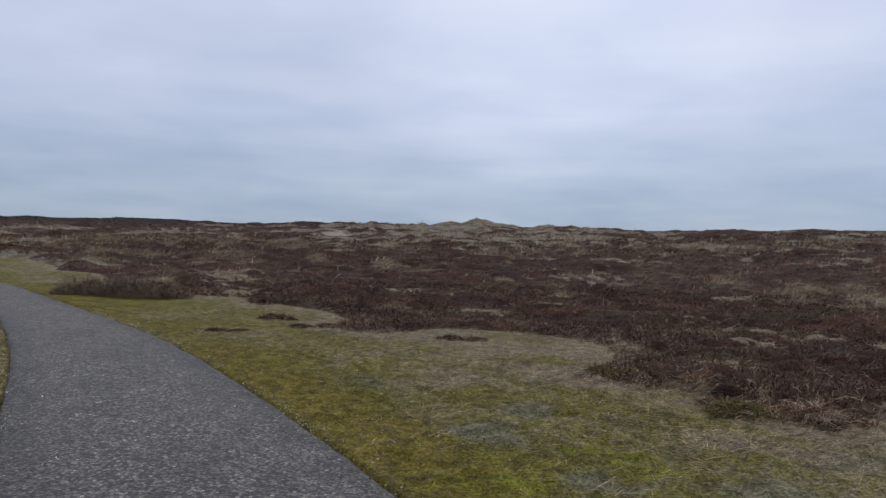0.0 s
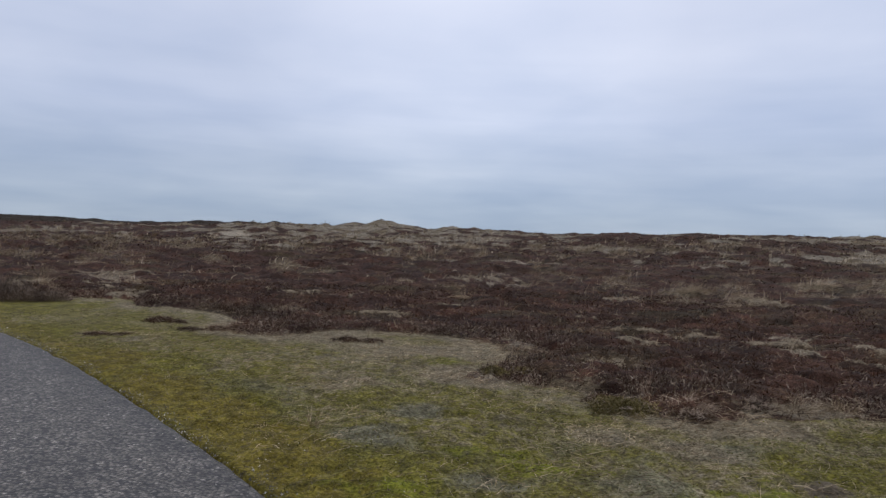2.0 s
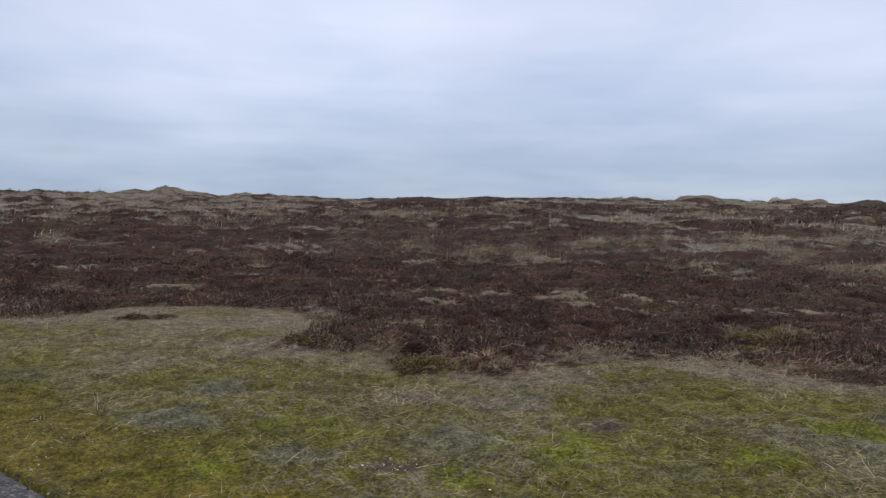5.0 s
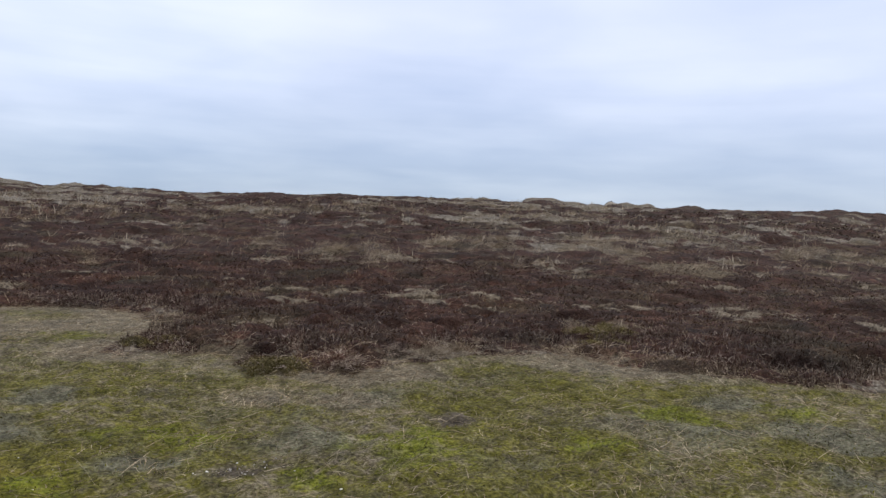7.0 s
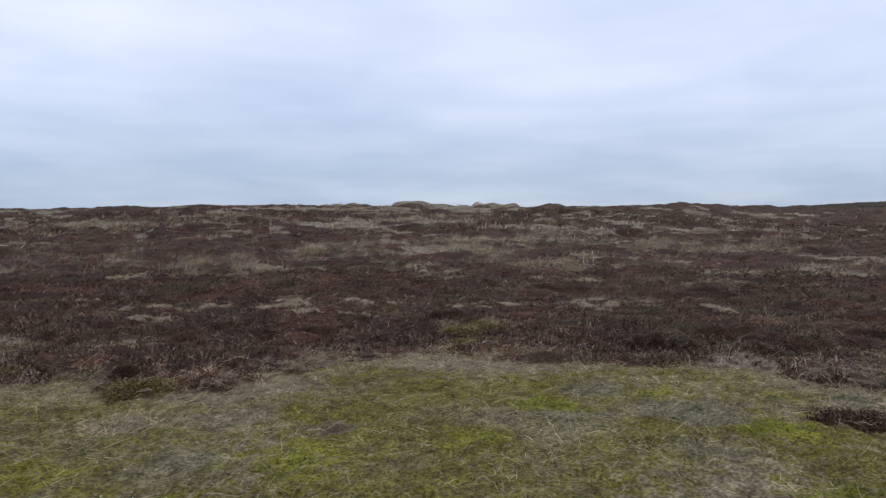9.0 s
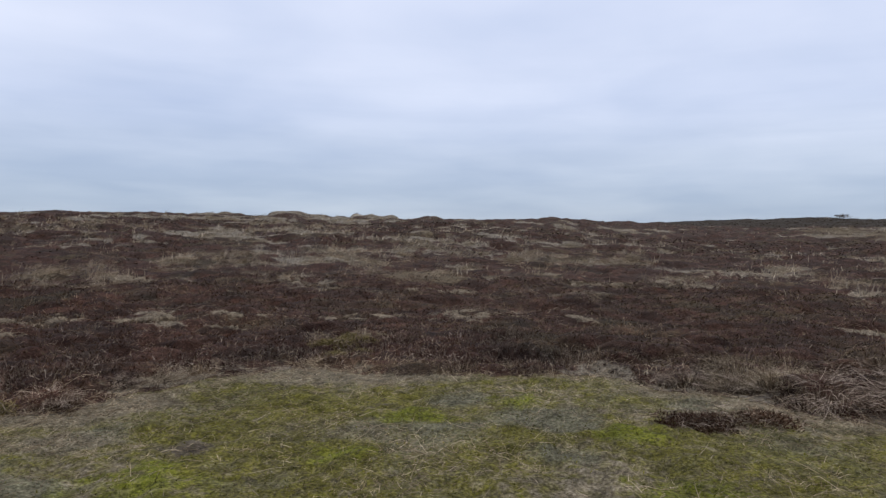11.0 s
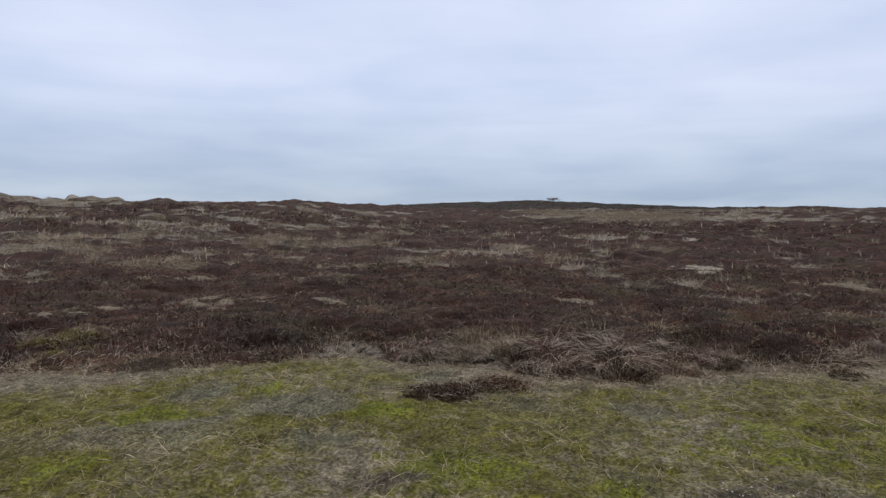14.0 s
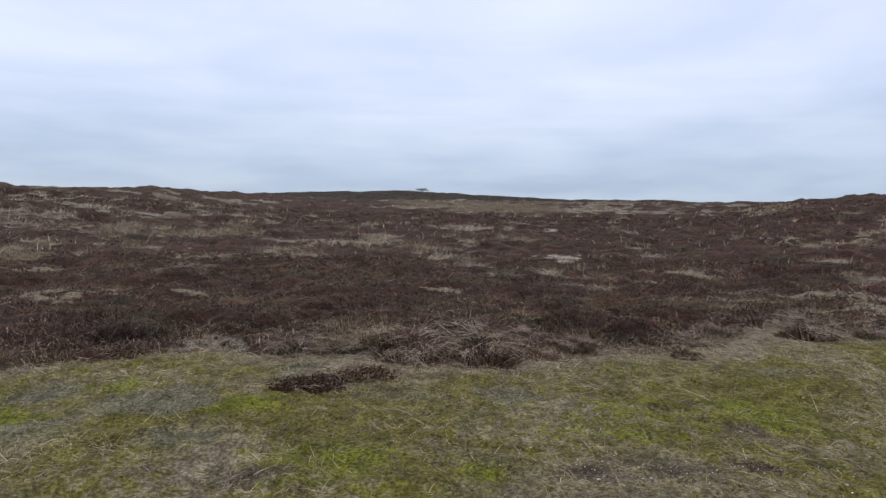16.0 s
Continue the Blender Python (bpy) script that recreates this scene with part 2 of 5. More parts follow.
def height(x, y, hummocks=True):
    x, y = np.asarray(x, float), np.asarray(y, float)
    r, bearing = np.hypot(x, y), np.degrees(np.arctan2(x, y))
    bearing = np.where(bearing < -60, bearing + 360, bearing)
    d1, e1, d2, e2 = (np.interp(bearing, CRESTS[:, 0], CRESTS[:, i]) for i in range(1, 5))
    h1, h2 = EYE + d1 * np.tan(np.radians(e1)), EYE + d2 * np.tan(np.radians(e2))
    t = np.clip((r - 13) / (d1 - 13), 0, 1)
    z = h1 * (0.35 * t * t + 0.65 * t) * ease(0, 0.1, t)
    z += (h2 - h1) * ease(0, 1, np.clip((r - d1) / (d2 - d1), 0, 1))
    z -= 0.8 * h2 * ease(0, 1, np.clip((r - d2 * 1.08) / 160, 0, 1))
    for b, d, top, across, along in DUNES:
        cx, cy = d * math.sin(radians(b)), d * math.cos(radians(b))
        u = ((x - cx) * math.cos(radians(b)) - (y - cy) * math.sin(radians(b))) / across
        v = ((x - cx) * math.sin(radians(b)) + (y - cy) * math.cos(radians(b))) / along
        q = np.exp(-0.5 * (u * u + v * v))
        z = np.where(q > 0.01, np.maximum(z, top * q + z * (1 - q)), z)
    if hummocks:
        far = ease(12, 60, r)
        rough = ease(8.5, 13, r) * ease(400, 200, r)
        z = z + rough * (0.10 * waves(x, y, 2.2, 5, 3) + 0.30 * far * waves(x, y, 7, 6, 3) + (0.35 + 0.45 * ease(2, -8, bearing) * ease(120, 180, r)) * ease(45, 140, r) * waves(x, y, 16, 7, 3) + (0.28 + 0.6 * ease(18, 9, bearing) * ease(-16, -6, bearing)) * ease(44, 90, r) * waves(x, y, 4.5, 10, 3))
        z = z + (1 - ease(7, 10, r)) * (0.025 * waves(x, y, 0.9, 8, 3) + 0.03 * waves(x, y, 2.6, 9, 2))
    return z

# ---------------------------------------------------------------- materials
def material(name):
    m = bpy.data.materials.new(name)
    m.use_nodes = True
    t = m.node_tree
    return m, t, t.nodes["Principled BSDF"]


def place_noise(t, scale, detail=3.0, rough=0.55, off=0.0):
    spot = node(t, "ShaderNodeNewGeometry").outputs["Position"]
    if off:
        spot = node(t, "ShaderNodeVectorMath", {"operation": "ADD"}, _0=spot, _1=(off, off * 0.7, off * 0.3)).outputs[0]
    return node(t, "ShaderNodeTexNoise", None, Vector=spot, Scale=scale, Detail=detail, Roughness=rough).outputs[0]


def bumped(t, shader, value, strength, distance):
    n = node(t, "ShaderNodeBump", None, Strength=strength, Distance=distance, Height=value)
    t.links.new(n.outputs[0], shader.inputs["Normal"])


def plant_tone(t, lo=0.68, hi=1.28, scale=1.7):
    """Neighbouring plants differ in tone."""
    spot = node(t, "ShaderNodeVectorMath", {"operation": "MULTIPLY"}, _0=node(t, "ShaderNodeNewGeometry").outputs["Position"], _1=(1, 1, 0.3)).outputs[0]
    cell = node(t, "ShaderNodeTexVoronoi", None, Vector=spot, Scale=scale, Randomness=1.0)
    value = node(t, "ShaderNodeSeparateColor", None, Color=cell.outputs["Color"]).outputs[0]
    return ramp(t, value, [(0.0, (lo, lo, lo)), (0.5, (1.0, 0.98, 0.96)), (1.0, (hi, hi * 0.97, hi * 0.93))])


def blotches(t, deep):
    """Cushions of one plant a stride across stand out dark or light from their neighbours."""
    wide, tight = place_noise(t, 0.9, 3.0, 0.55, 17.0), place_noise(t, 2.6, 3.0, 0.6, 29.0)
    lo, hi = 1 - deep, 1 + 1.1 * deep
    a = ramp(t, wide, [(0.36, (lo, lo, lo)), (0.64, (hi, hi * 1.03, hi * 1.06))])
    b = ramp(t, tight, [(0.36, (lo, lo, lo)), (0.5, (1.0, 1.0, 1.0)), (0.66, (hi, hi * 1.05, hi * 1.1))])
    return mixed(t, 1.0, a, b, "MULTIPLY")


def plant_material(name, stops, patch=None, patch_size=0.4, rough=0.75, patch_span=(0.5, 0.68), mottle=0.0, drift=0.0, gloss=0.12, deep=0.0):
    """Stems and blades: each piece its own tone, with broad patches of a second tone."""
    m, t, s = material(name)
    piece = node(t, "ShaderNodeNewGeometry").outputs["Random Per Island"]
    thing = node(t, "ShaderNodeObjectInfo").outputs["Random"]
    tone = maths(t, "FRACT", maths(t, "ADD", piece, maths(t, "MULTIPLY", thing, 0.35)))
    colour = mixed(t, 1.0, ramp(t, tone, stops), (1.02, 1.0, 0.93, 1), "MULTIPLY")
    if patch:
        second = ramp(t, tone, patch)
        where = place_noise(t, patch_size, 3.0)
        if drift:
            # the second tone grows commoner to one side of the heath
            spot = node(t, "ShaderNodeSeparateXYZ", None, Vector=node(t, "ShaderNodeNewGeometry").outputs["Position"])
            where = maths(t, "ADD", where, span(t, maths(t, "SUBTRACT", spot.outputs[0], spot.outputs[1]), -12.0, 14.0, -drift, drift))
        colour = mixed(t, span(t, where, *patch_span), colour, second)
    colour = mixed(t, 1.0, colour, plant_tone(t), "MULTIPLY")
    colour = mixed(t, 1.0, colour, ramp(t, place_noise(t, 0.5, 3.0, 0.6, 5.0), [(0.3, (0.80, 0.80, 0.82)), (0.7, (1.2, 1.18, 1.15))]), "MULTIPLY")
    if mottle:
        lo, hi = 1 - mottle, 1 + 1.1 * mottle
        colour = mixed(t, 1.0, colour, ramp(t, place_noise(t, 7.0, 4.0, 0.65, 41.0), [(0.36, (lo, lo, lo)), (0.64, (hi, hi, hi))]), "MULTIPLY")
    if deep:
        colour = mixed(t, 1.0, colour, blotches(t, deep), "MULTIPLY")
    t.links.new(colour, s.inputs["Base Color"])
    s.inputs["Roughness"].default_value = rough
    s.inputs["Specular IOR Level"].default_value = gloss
    return m


HEATHER = plant_material("heather_twigs", [(0.0, (0.0245, 0.0086, 0.0052)), (0.4, (0.054, 0.0232, 0.0108)), (0.72, (0.089, 0.045, 0.0235)), (0.88, (0.17, 0.112, 0.077)), (1.0, (0.36, 0.278, 0.203))],
                         [(0.0, (0.030, 0.0175, 0.008)), (0.4, (0.060, 0.038, 0.0185)), (0.75, (0.102, 0.069, 0.037)), (1.0, (0.22, 0.168, 0.10))], 0.35, patch_span=(0.47, 0.62), drift=0.17, deep=0.24)
HEATHER_FAR = plant_material("far_heather_twigs", [(0.0, (0.0215, 0.0082, 0.0050)), (0.45, (0.042, 0.0184, 0.0094)), (0.8, (0.068, 0.036, 0.0195)), (1.0, (0.13, 0.088, 0.061))],
                             [(0.0, (0.028, 0.0195, 0.0095)), (0.5, (0.053, 0.038, 0.019)), (1.0, (0.11, 0.084, 0.046))], 0.12, drift=0.1, deep=0.22)
OLD_HEATHER = plant_material("old_heather_twigs", [(0.0, (0.032, 0.0155, 0.0105)), (0.35, (0.074, 0.039, 0.0265)), (0.6, (0.128, 0.081, 0.060)), (0.82, (0.22, 0.163, 0.130)), (1.0, (0.39, 0.32, 0.26))],
                             [(0.0, (0.034, 0.0205, 0.011)), (0.4, (0.074, 0.048, 0.026)), (0.75, (0.128, 0.090, 0.054)), (1.0, (0.27, 0.208, 0.135))], 0.35, patch_span=(0.47, 0.62), drift=0.17, deep=0.24)
CROWBERRY = plant_material("crowberry_shoots", [(0.0, (0.015, 0.0098, 0.0054)), (0.5, (0.0265, 0.0178, 0.0098)), (1.0, (0.052, 0.037, 0.0225))])
DWARF_SHRUB = plant_material("dwarf_shrub_leaves", [(0.0, (0.075, 0.060, 0.018)), (0.5, (0.155, 0.127, 0.046)), (0.85, (0.24, 0.195, 0.09)), (1.0, (0.36, 0.29, 0.17))])
WOOD = plant_material("dead_heather_wood", [(0.0, (0.115, 0.083, 0.063)), (0.5, (0.24, 0.188, 0.152)), (1.0, (0.46, 0.38, 0.315))], rough=0.85)
STRAW = plant_material("dry_grass_blades", [(0.0, (0.145, 0.107, 0.071)), (0.35, (0.28, 0.222, 0.154)), (0.75, (0.415, 0.342, 0.249)), (1.0, (0.555, 0.478, 0.365))])
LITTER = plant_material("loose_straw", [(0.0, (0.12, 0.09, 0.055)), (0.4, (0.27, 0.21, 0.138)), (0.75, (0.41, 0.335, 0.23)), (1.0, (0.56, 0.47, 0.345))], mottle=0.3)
STRAW_FAR = plant_material("far_dry_grass_blades", [(0.0, (0.20, 0.160, 0.116)), (0.5, (0.40, 0.337, 0.26)), (1.0, (0.62, 0.545, 0.44))],
                           [(0.0, (0.12, 0.092, 0.058)), (0.5, (0.22, 0.172, 0.112)), (1.0, (0.36, 0.293, 0.203))], 0.09)
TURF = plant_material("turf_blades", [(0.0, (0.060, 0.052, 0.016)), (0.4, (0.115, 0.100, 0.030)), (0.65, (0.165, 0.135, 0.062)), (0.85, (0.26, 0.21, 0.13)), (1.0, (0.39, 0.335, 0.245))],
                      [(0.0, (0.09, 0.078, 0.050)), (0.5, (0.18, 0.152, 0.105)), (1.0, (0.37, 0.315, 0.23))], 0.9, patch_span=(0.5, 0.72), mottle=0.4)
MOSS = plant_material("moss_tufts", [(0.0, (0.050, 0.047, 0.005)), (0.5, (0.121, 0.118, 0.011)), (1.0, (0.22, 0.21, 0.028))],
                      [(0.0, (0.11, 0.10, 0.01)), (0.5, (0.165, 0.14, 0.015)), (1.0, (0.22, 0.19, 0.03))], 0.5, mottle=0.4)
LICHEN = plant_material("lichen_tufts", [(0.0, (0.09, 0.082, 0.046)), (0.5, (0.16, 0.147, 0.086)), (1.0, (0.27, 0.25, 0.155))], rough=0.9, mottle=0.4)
SHELL = plant_material("shell_grit", [(0.0, (0.45, 0.42, 0.37)), (0.5, (0.62, 0.60, 0.56)), (1.0, (0.80, 0.79, 0.76))], rough=0.5)
GRIT = plant_material("asphalt_grit", [(0.0, (0.04, 0.039, 0.038)), (0.45, (0.12, 0.115, 0.108)), (0.8, (0.27, 0.26, 0.245)), (1.0, (0.62, 0.60, 0.56))], rough=0.8)
BARK = plant_material("shrub_bark", [(0.0, (0.05, 0.04, 0.035)), (1.0, (0.10, 0.085, 0.07))], rough=0.9)
SHRUB = plant_material("bare_shrub_twigs", [(0.0, (0.085, 0.063, 0.052)), (0.6, (0.165, 0.127, 0.105)), (1.0, (0.29, 0.233, 0.195))], rough=0.9)


def ground_material():
    m, t, s = material("heath_ground")

    def share(name, fine, lo=0.38, hi=0.62):
        a = node(t, "ShaderNodeAttribute", {"attribute_name": name}).outputs["Fac"]
        return span(t, maths(t, "ADD", a, maths(t, "MULTIPLY", maths(t, "SUBTRACT", fine, 0.5), 1.7)), lo, hi)

    fine = place_noise(t, 9.0, 5.0, 0.62)
    finer = place_noise(t, 38.0, 4.0, 0.65, 3.0)
    broad = place_noise(t, 0.55, 4.0, 0.55, 11.0)
    soil = ramp(t, finer, [(0.3, (0.036, 0.028, 0.018)), (0.5, (0.085, 0.066, 0.045)), (0.7, (0.19, 0.155, 0.115))])
    moss = ramp(t, finer, [(0.35, (0.045, 0.039, 0.007)), (0.5, (0.115, 0.100, 0.015)), (0.65, (0.20, 0.178, 0.036))])
    ochre = ramp(t, finer, [(0.35, (0.065, 0.050, 0.009)), (0.5, (0.130, 0.100, 0.014)), (0.65, (0.21, 0.168, 0.035))])
    green = ramp(t, finer, [(0.35, (0.045, 0.046, 0.005)), (0.5, (0.124, 0.130, 0.010)), (0.65, (0.205, 0.21, 0.024))])
    lichen = ramp(t, finer, [(0.35, (0.070, 0.062, 0.036)), (0.5, (0.135, 0.124, 0.074)), (0.65, (0.23, 0.212, 0.135))])
    litter = ramp(t, finer, [(0.35, (0.080, 0.062, 0.037)), (0.5, (0.188, 0.152, 0.096)), (0.65, (0.33, 0.278, 0.193))])
    heath = ramp(t, finer, [(0.35, (0.020, 0.0080, 0.0049)), (0.5, (0.041, 0.0178, 0.0110)), (0.65, (0.083, 0.042, 0.0265))])
    rust = ramp(t, finer, [(0.35, (0.025, 0.0165, 0.009)), (0.5, (0.048, 0.032, 0.017)), (0.65, (0.09, 0.064, 0.036))])
    pale = ramp(t, finer, [(0.35, (0.085, 0.068, 0.048)), (0.5, (0.18, 0.150, 0.111)), (0.65, (0.33, 0.285, 0.222))])
    olive = ramp(t, finer, [(0.35, (0.063, 0.045, 0.025)), (0.5, (0.112, 0.082, 0.047)), (0.65, (0.19, 0.145, 0.09))])
    sand = ramp(t, finer, [(0.35, (0.19, 0.155, 0.11)), (0.5, (0.28, 0.235, 0.175)), (0.65, (0.38, 0.325, 0.25))])
    specks = place_noise(t, 24.0, 4.0, 0.7, 31.0)
    c = mixed(t, share("moss", fine, 0.25, 0.7), litter, moss)
    c = mixed(t, share("ochre", fine, 0.3, 0.8), c, ochre)
    c = mixed(t, share("green", fine, 0.3, 0.9), c, green)
    c = mixed(t, share("lichen", specks, 0.3, 0.85), c, lichen)
    c = mixed(t, share("litter", specks, 0.22, 0.7), c, litter)
    c = mixed(t, share("bare", specks, 0.3, 0.7), c, soil)
    h = mixed(t, span(t, broad, 0.52, 0.66), heath, rust)
    # shade in the holes between straws, painted on as dark soil-coloured specks
    c = mixed(t, span(t, specks, 0.34, 0.46, 0.75, 0.0), c, soil)
    h = mixed(t, 1.0, mixed(t, 1.0, h, plant_tone(t), "MULTIPLY"), blotches(t, 0.22), "MULTIPLY")
    c = mixed(t, share("heath", fine), c, h)
    crow = ramp(t, finer, [(0.35, (0.015, 0.0098, 0.0054)), (0.5, (0.0255, 0.0172, 0.0095)), (0.65, (0.046, 0.033, 0.020))])
    c = mixed(t, share("crow", fine), c, crow)
    c = mixed(t, share("pale", fine), c, mixed(t, maths(t, "MAXIMUM", span(t, broad, 0.44, 0.6), share("mound", fine)), pale, olive))
    c = mixed(t, maths(t, "MULTIPLY", share("mat", fine, 0.42, 0.9), maths(t, "SUBTRACT", 1.0, share("mound", fine))), c, ramp(t, finer, [(0.35, (0.09, 0.066, 0.042)), (0.5, (0.18, 0.14, 0.093)), (0.65, (0.32, 0.262, 0.182))]))
    c = mixed(t, share("sand", fine), c, sand)
    c = mixed(t, 1.0, c, ramp(t, place_noise(t, 2.4, 4.0, 0.6, 23.0), [(0.3, (0.80, 0.80, 0.80)), (0.7, (1.18, 1.18, 1.16))]), "MULTIPLY")
    c = mixed(t, 1.0, c, ramp(t, place_noise(t, 7.0, 4.0, 0.65, 41.0), [(0.36, (0.66, 0.66, 0.66)), (0.64, (1.42, 1.42, 1.42))]), "MULTIPLY")
    t.links.new(c, s.inputs["Base Color"])
    s.inputs["Roughness"].default_value = 0.95
    s.inputs["Specular IOR Level"].default_value = 0.15
    bumped(t, s, maths(t, "ADD", maths(t, "MULTIPLY", finer, 0.4), fine), 0.9, 0.04)
    return m


def asphalt_material():
    m, t, s = material("worn_asphalt")
    spot = node(t, "ShaderNodeNewGeometry").outputs["Position"]
    cells = node(t, "ShaderNodeTexVoronoi", None, Vector=node(t, "ShaderNodeVectorMath", {"operation": "ADD"}, _0=spot, _1=node(t, "ShaderNodeVectorMath", {"operation": "SCALE"}, _0=node(t, "ShaderNodeTexNoise", None, Vector=spot, Scale=60.0, Detail=2.0).outputs[1], _3=0.014).outputs[0]).outputs[0], Scale=42.0)
    grain = node(t, "ShaderNodeSeparateColor", None, Color=cells.outputs["Color"]).outputs[0]
    stones = ramp(t, grain, [(0.0, (0.066, 0.057, 0.047)), (0.4, (0.150, 0.131, 0.109)), (0.85, (0.212, 0.186, 0.156)), (0.96, (0.29, 0.257, 0.218)), (1.0, (0.44, 0.39, 0.335))])
    pits = span(t, cells.outputs["Distance"], 0.35, 0.75)
    c = mixed(t, pits, stones, (0.030, 0.028, 0.026, 1))
    stain = place_noise(t, 1.1, 5.0, 0.6)
    c = mixed(t, 1.0, c, ramp(t, stain, [(0.3, (0.80, 0.80, 0.82)), (0.7, (1.2, 1.2, 1.2))]), "MULTIPLY")
    c = mixed(t, 1.0, c, ramp(t, place_noise(t, 10.0, 5.0, 0.7, 7.0), [(0.3, (0.52, 0.52, 0.52)), (0.7, (1.50, 1.49, 1.47))]), "MULTIPLY")
    flecks = place_noise(t, 22.0, 3.0, 0.6, 9.0)
    c = mixed(t, span(t, flecks, 0.55, 0.61), c, (0.040, 0.036, 0.032, 1))
    rim = node(t, "ShaderNodeAttribute", {"attribute_name": "rim"}).outputs["Fac"]
    c = mixed(t, maths(t, "MULTIPLY", rim, 0.75), c, mixed(t, 1.0, c, (0.58, 0.58, 0.6, 1), "MULTIPLY"))
    t.links.new(c, s.inputs["Base Color"])
    s.inputs["Roughness"].default_value = 0.65
    s.inputs["Specular IOR Level"].default_value = 0.4
    bumped(t, s, cells.outputs["Distance"], 0.7, 0.006)
    return m


GROUND, ASPHALT = ground_material(), asphalt_material()


# ---------------------------------------------------------------- what grows where
def at(bearing, distance):
    return distance * math.sin(radians(bearing)), distance * math.cos(radians(bearing))


# spots on the lawn: (x, y, half width across the view, half depth)
GREEN_SPOTS = [(5.6, 1.77, 0.28, 0.23), (4.45, 0.82, 0.45, 0.41), (5.38, -1.25, 0.65, 0.5), (5.61, -2.27, 0.5, 0.45), (6.02, 3.14, 0.29, 0.25), (5.09, 3.39, 0.21, 0.24),
               (4.27, -0.04, 0.21, 0.18), (5.14, 3.61, 0.3, 0.28), (6.29, 3.13, 0.23, 0.2), (0.99, 5.26, 0.22, 0.2), (1.47, 5.07, 0.35, 0.26), (2.69, 3.95, 0.42, 0.4),
               (5.05, 3.57, 0.35, 0.22), (1.88, 3.84, 0.23, 0.23), (0.21, 4.55, 0.4, 0.25), (1.62, 9.48, 0.48, 0.3), (2.49, 4.32, 0.32, 0.22), (3.9, 3.4, 0.3, 0.25)]
MOSS_SPOTS = [(3.7, 4.86, 0.5, 0.44), (4.88, 5.3, 0.78, 0.4), (4.56, 4.9, 0.66, 0.31), (3.58, 4.04, 0.53, 0.29), (-2.06, 8.85, 0.42, 0.6), (-2.49, 8.38, 0.4, 0.8),
              (-0.75, 6.61, 0.4, 0.7), (0.3, 7.2, 0.5, 0.5), (5.4, 4.4, 0.4, 0.3), (6.6, 2.3, 0.4, 0.3), (6.4, -2.6, 0.6, 0.5), (-6.5, 15, 1.2, 0.8), (-4, 12.5, 1.0, 0.7)]
OCHRE_SPOTS = [(-0.32, 5.53, 0.4, 0.7), (-0.9, 6.4, 0.35, 0.8), (-1.7, 7.7, 0.4, 0.8), (0.2, 4.4, 0.35, 0.5), (0.9, 3.6, 0.4, 0.5), (-2.8, 9.4, 0.4, 0.8)]
LICHEN_SPOTS = [(2.04, 4.53, 0.42, 0.3), (0.97, 4.61, 0.23, 0.14), (4.82, 3.52, 0.43, 0.3), (5.63, 2.57, 0.42, 0.34), (0.78, 6.66, 0.26, 0.28), (5.52, 2.75, 0.49, 0.35),
                (5.8, 3.56, 0.28, 0.28), (4.75, 1.97, 0.31, 0.25), (6.12, -0.31, 0.3, 0.26), (3.0, 5.3, 0.3, 0.25), (6.9, 1.6, 0.3, 0.2), (0.3, 5.7, 0.3, 0.25)]
BARE_SPOTS = [(3.34, 4.44, 0.23, 0.2), (5.23, -2.0, 0.17, 0.16), (4.43, -1.76, 0.18, 0.1), (4.4, -1.2, 0.45, 0.12), (4.13, 1.31, 0.3, 0.1), (4.25, -0.7, 0.25, 0.1), (1.53, 4.2, 0.2, 0.1)]
LITTER_SPOTS = [(0.57, 11.3, 1.9, 0.9), (-1.14, 11.2, 0.7, 0.6), (1.36, 10.4, 1.05, 0.9), (2.34, 5.81, 0.39, 0.3), (1.2, 9.0, 0.4, 0.5), (2.9, 5.3, 0.4, 0.25), (3.9, 6.0, 0.6, 0.2), (8.3, -3.2, 0.5, 0.5), (9.4, -4.0, 0.5, 0.7), (1.9, 10.6, 0.5, 0.9)]
# mossy hollows in the heather
MOSS_HOLES = [(7.15, 6.3, 0.35, 0.25)]
# mats of bleached grass in the heather, near and farther off: (bearing, distance, half width, half depth)
NEAR_MATS = [(22, 10.1, 0.28, 0.25), (24.2, 12.2, 0.32, 0.3), (23.5, 14.1, 0.7, 0.45), (29, 14.1, 0.4, 0.5), (20.9, 15.5, 0.55, 0.3), (19.2, 15, 0.36, 0.28), (34.4, 13.5, 0.42, 0.75), (36, 12.6, 0.3, 0.4),
             (39.6, 13.2, 0.3, 0.45), (41.2, 13.1, 0.7, 0.32), (39.6, 11.5, 0.28, 0.22), (42.8, 13, 0.31, 0.27), (49.2, 13.2, 0.46, 0.6), (52.1, 13.2, 0.32, 0.27), (59.8, 13.2, 0.55, 0.6), (57.9, 13.4, 0.27, 0.26),
             (67.5, 13.5, 0.33, 0.33), (2.9, 15, 0.48, 0.42), (9.5, 16.4, 0.53, 0.2), (87.9, 13.4, 0.27, 0.35), (91.5, 16.3, 0.5, 0.33), (116.6, 14.8, 0.48, 0.45), (119.3, 13.0, 0.45, 1.0)]
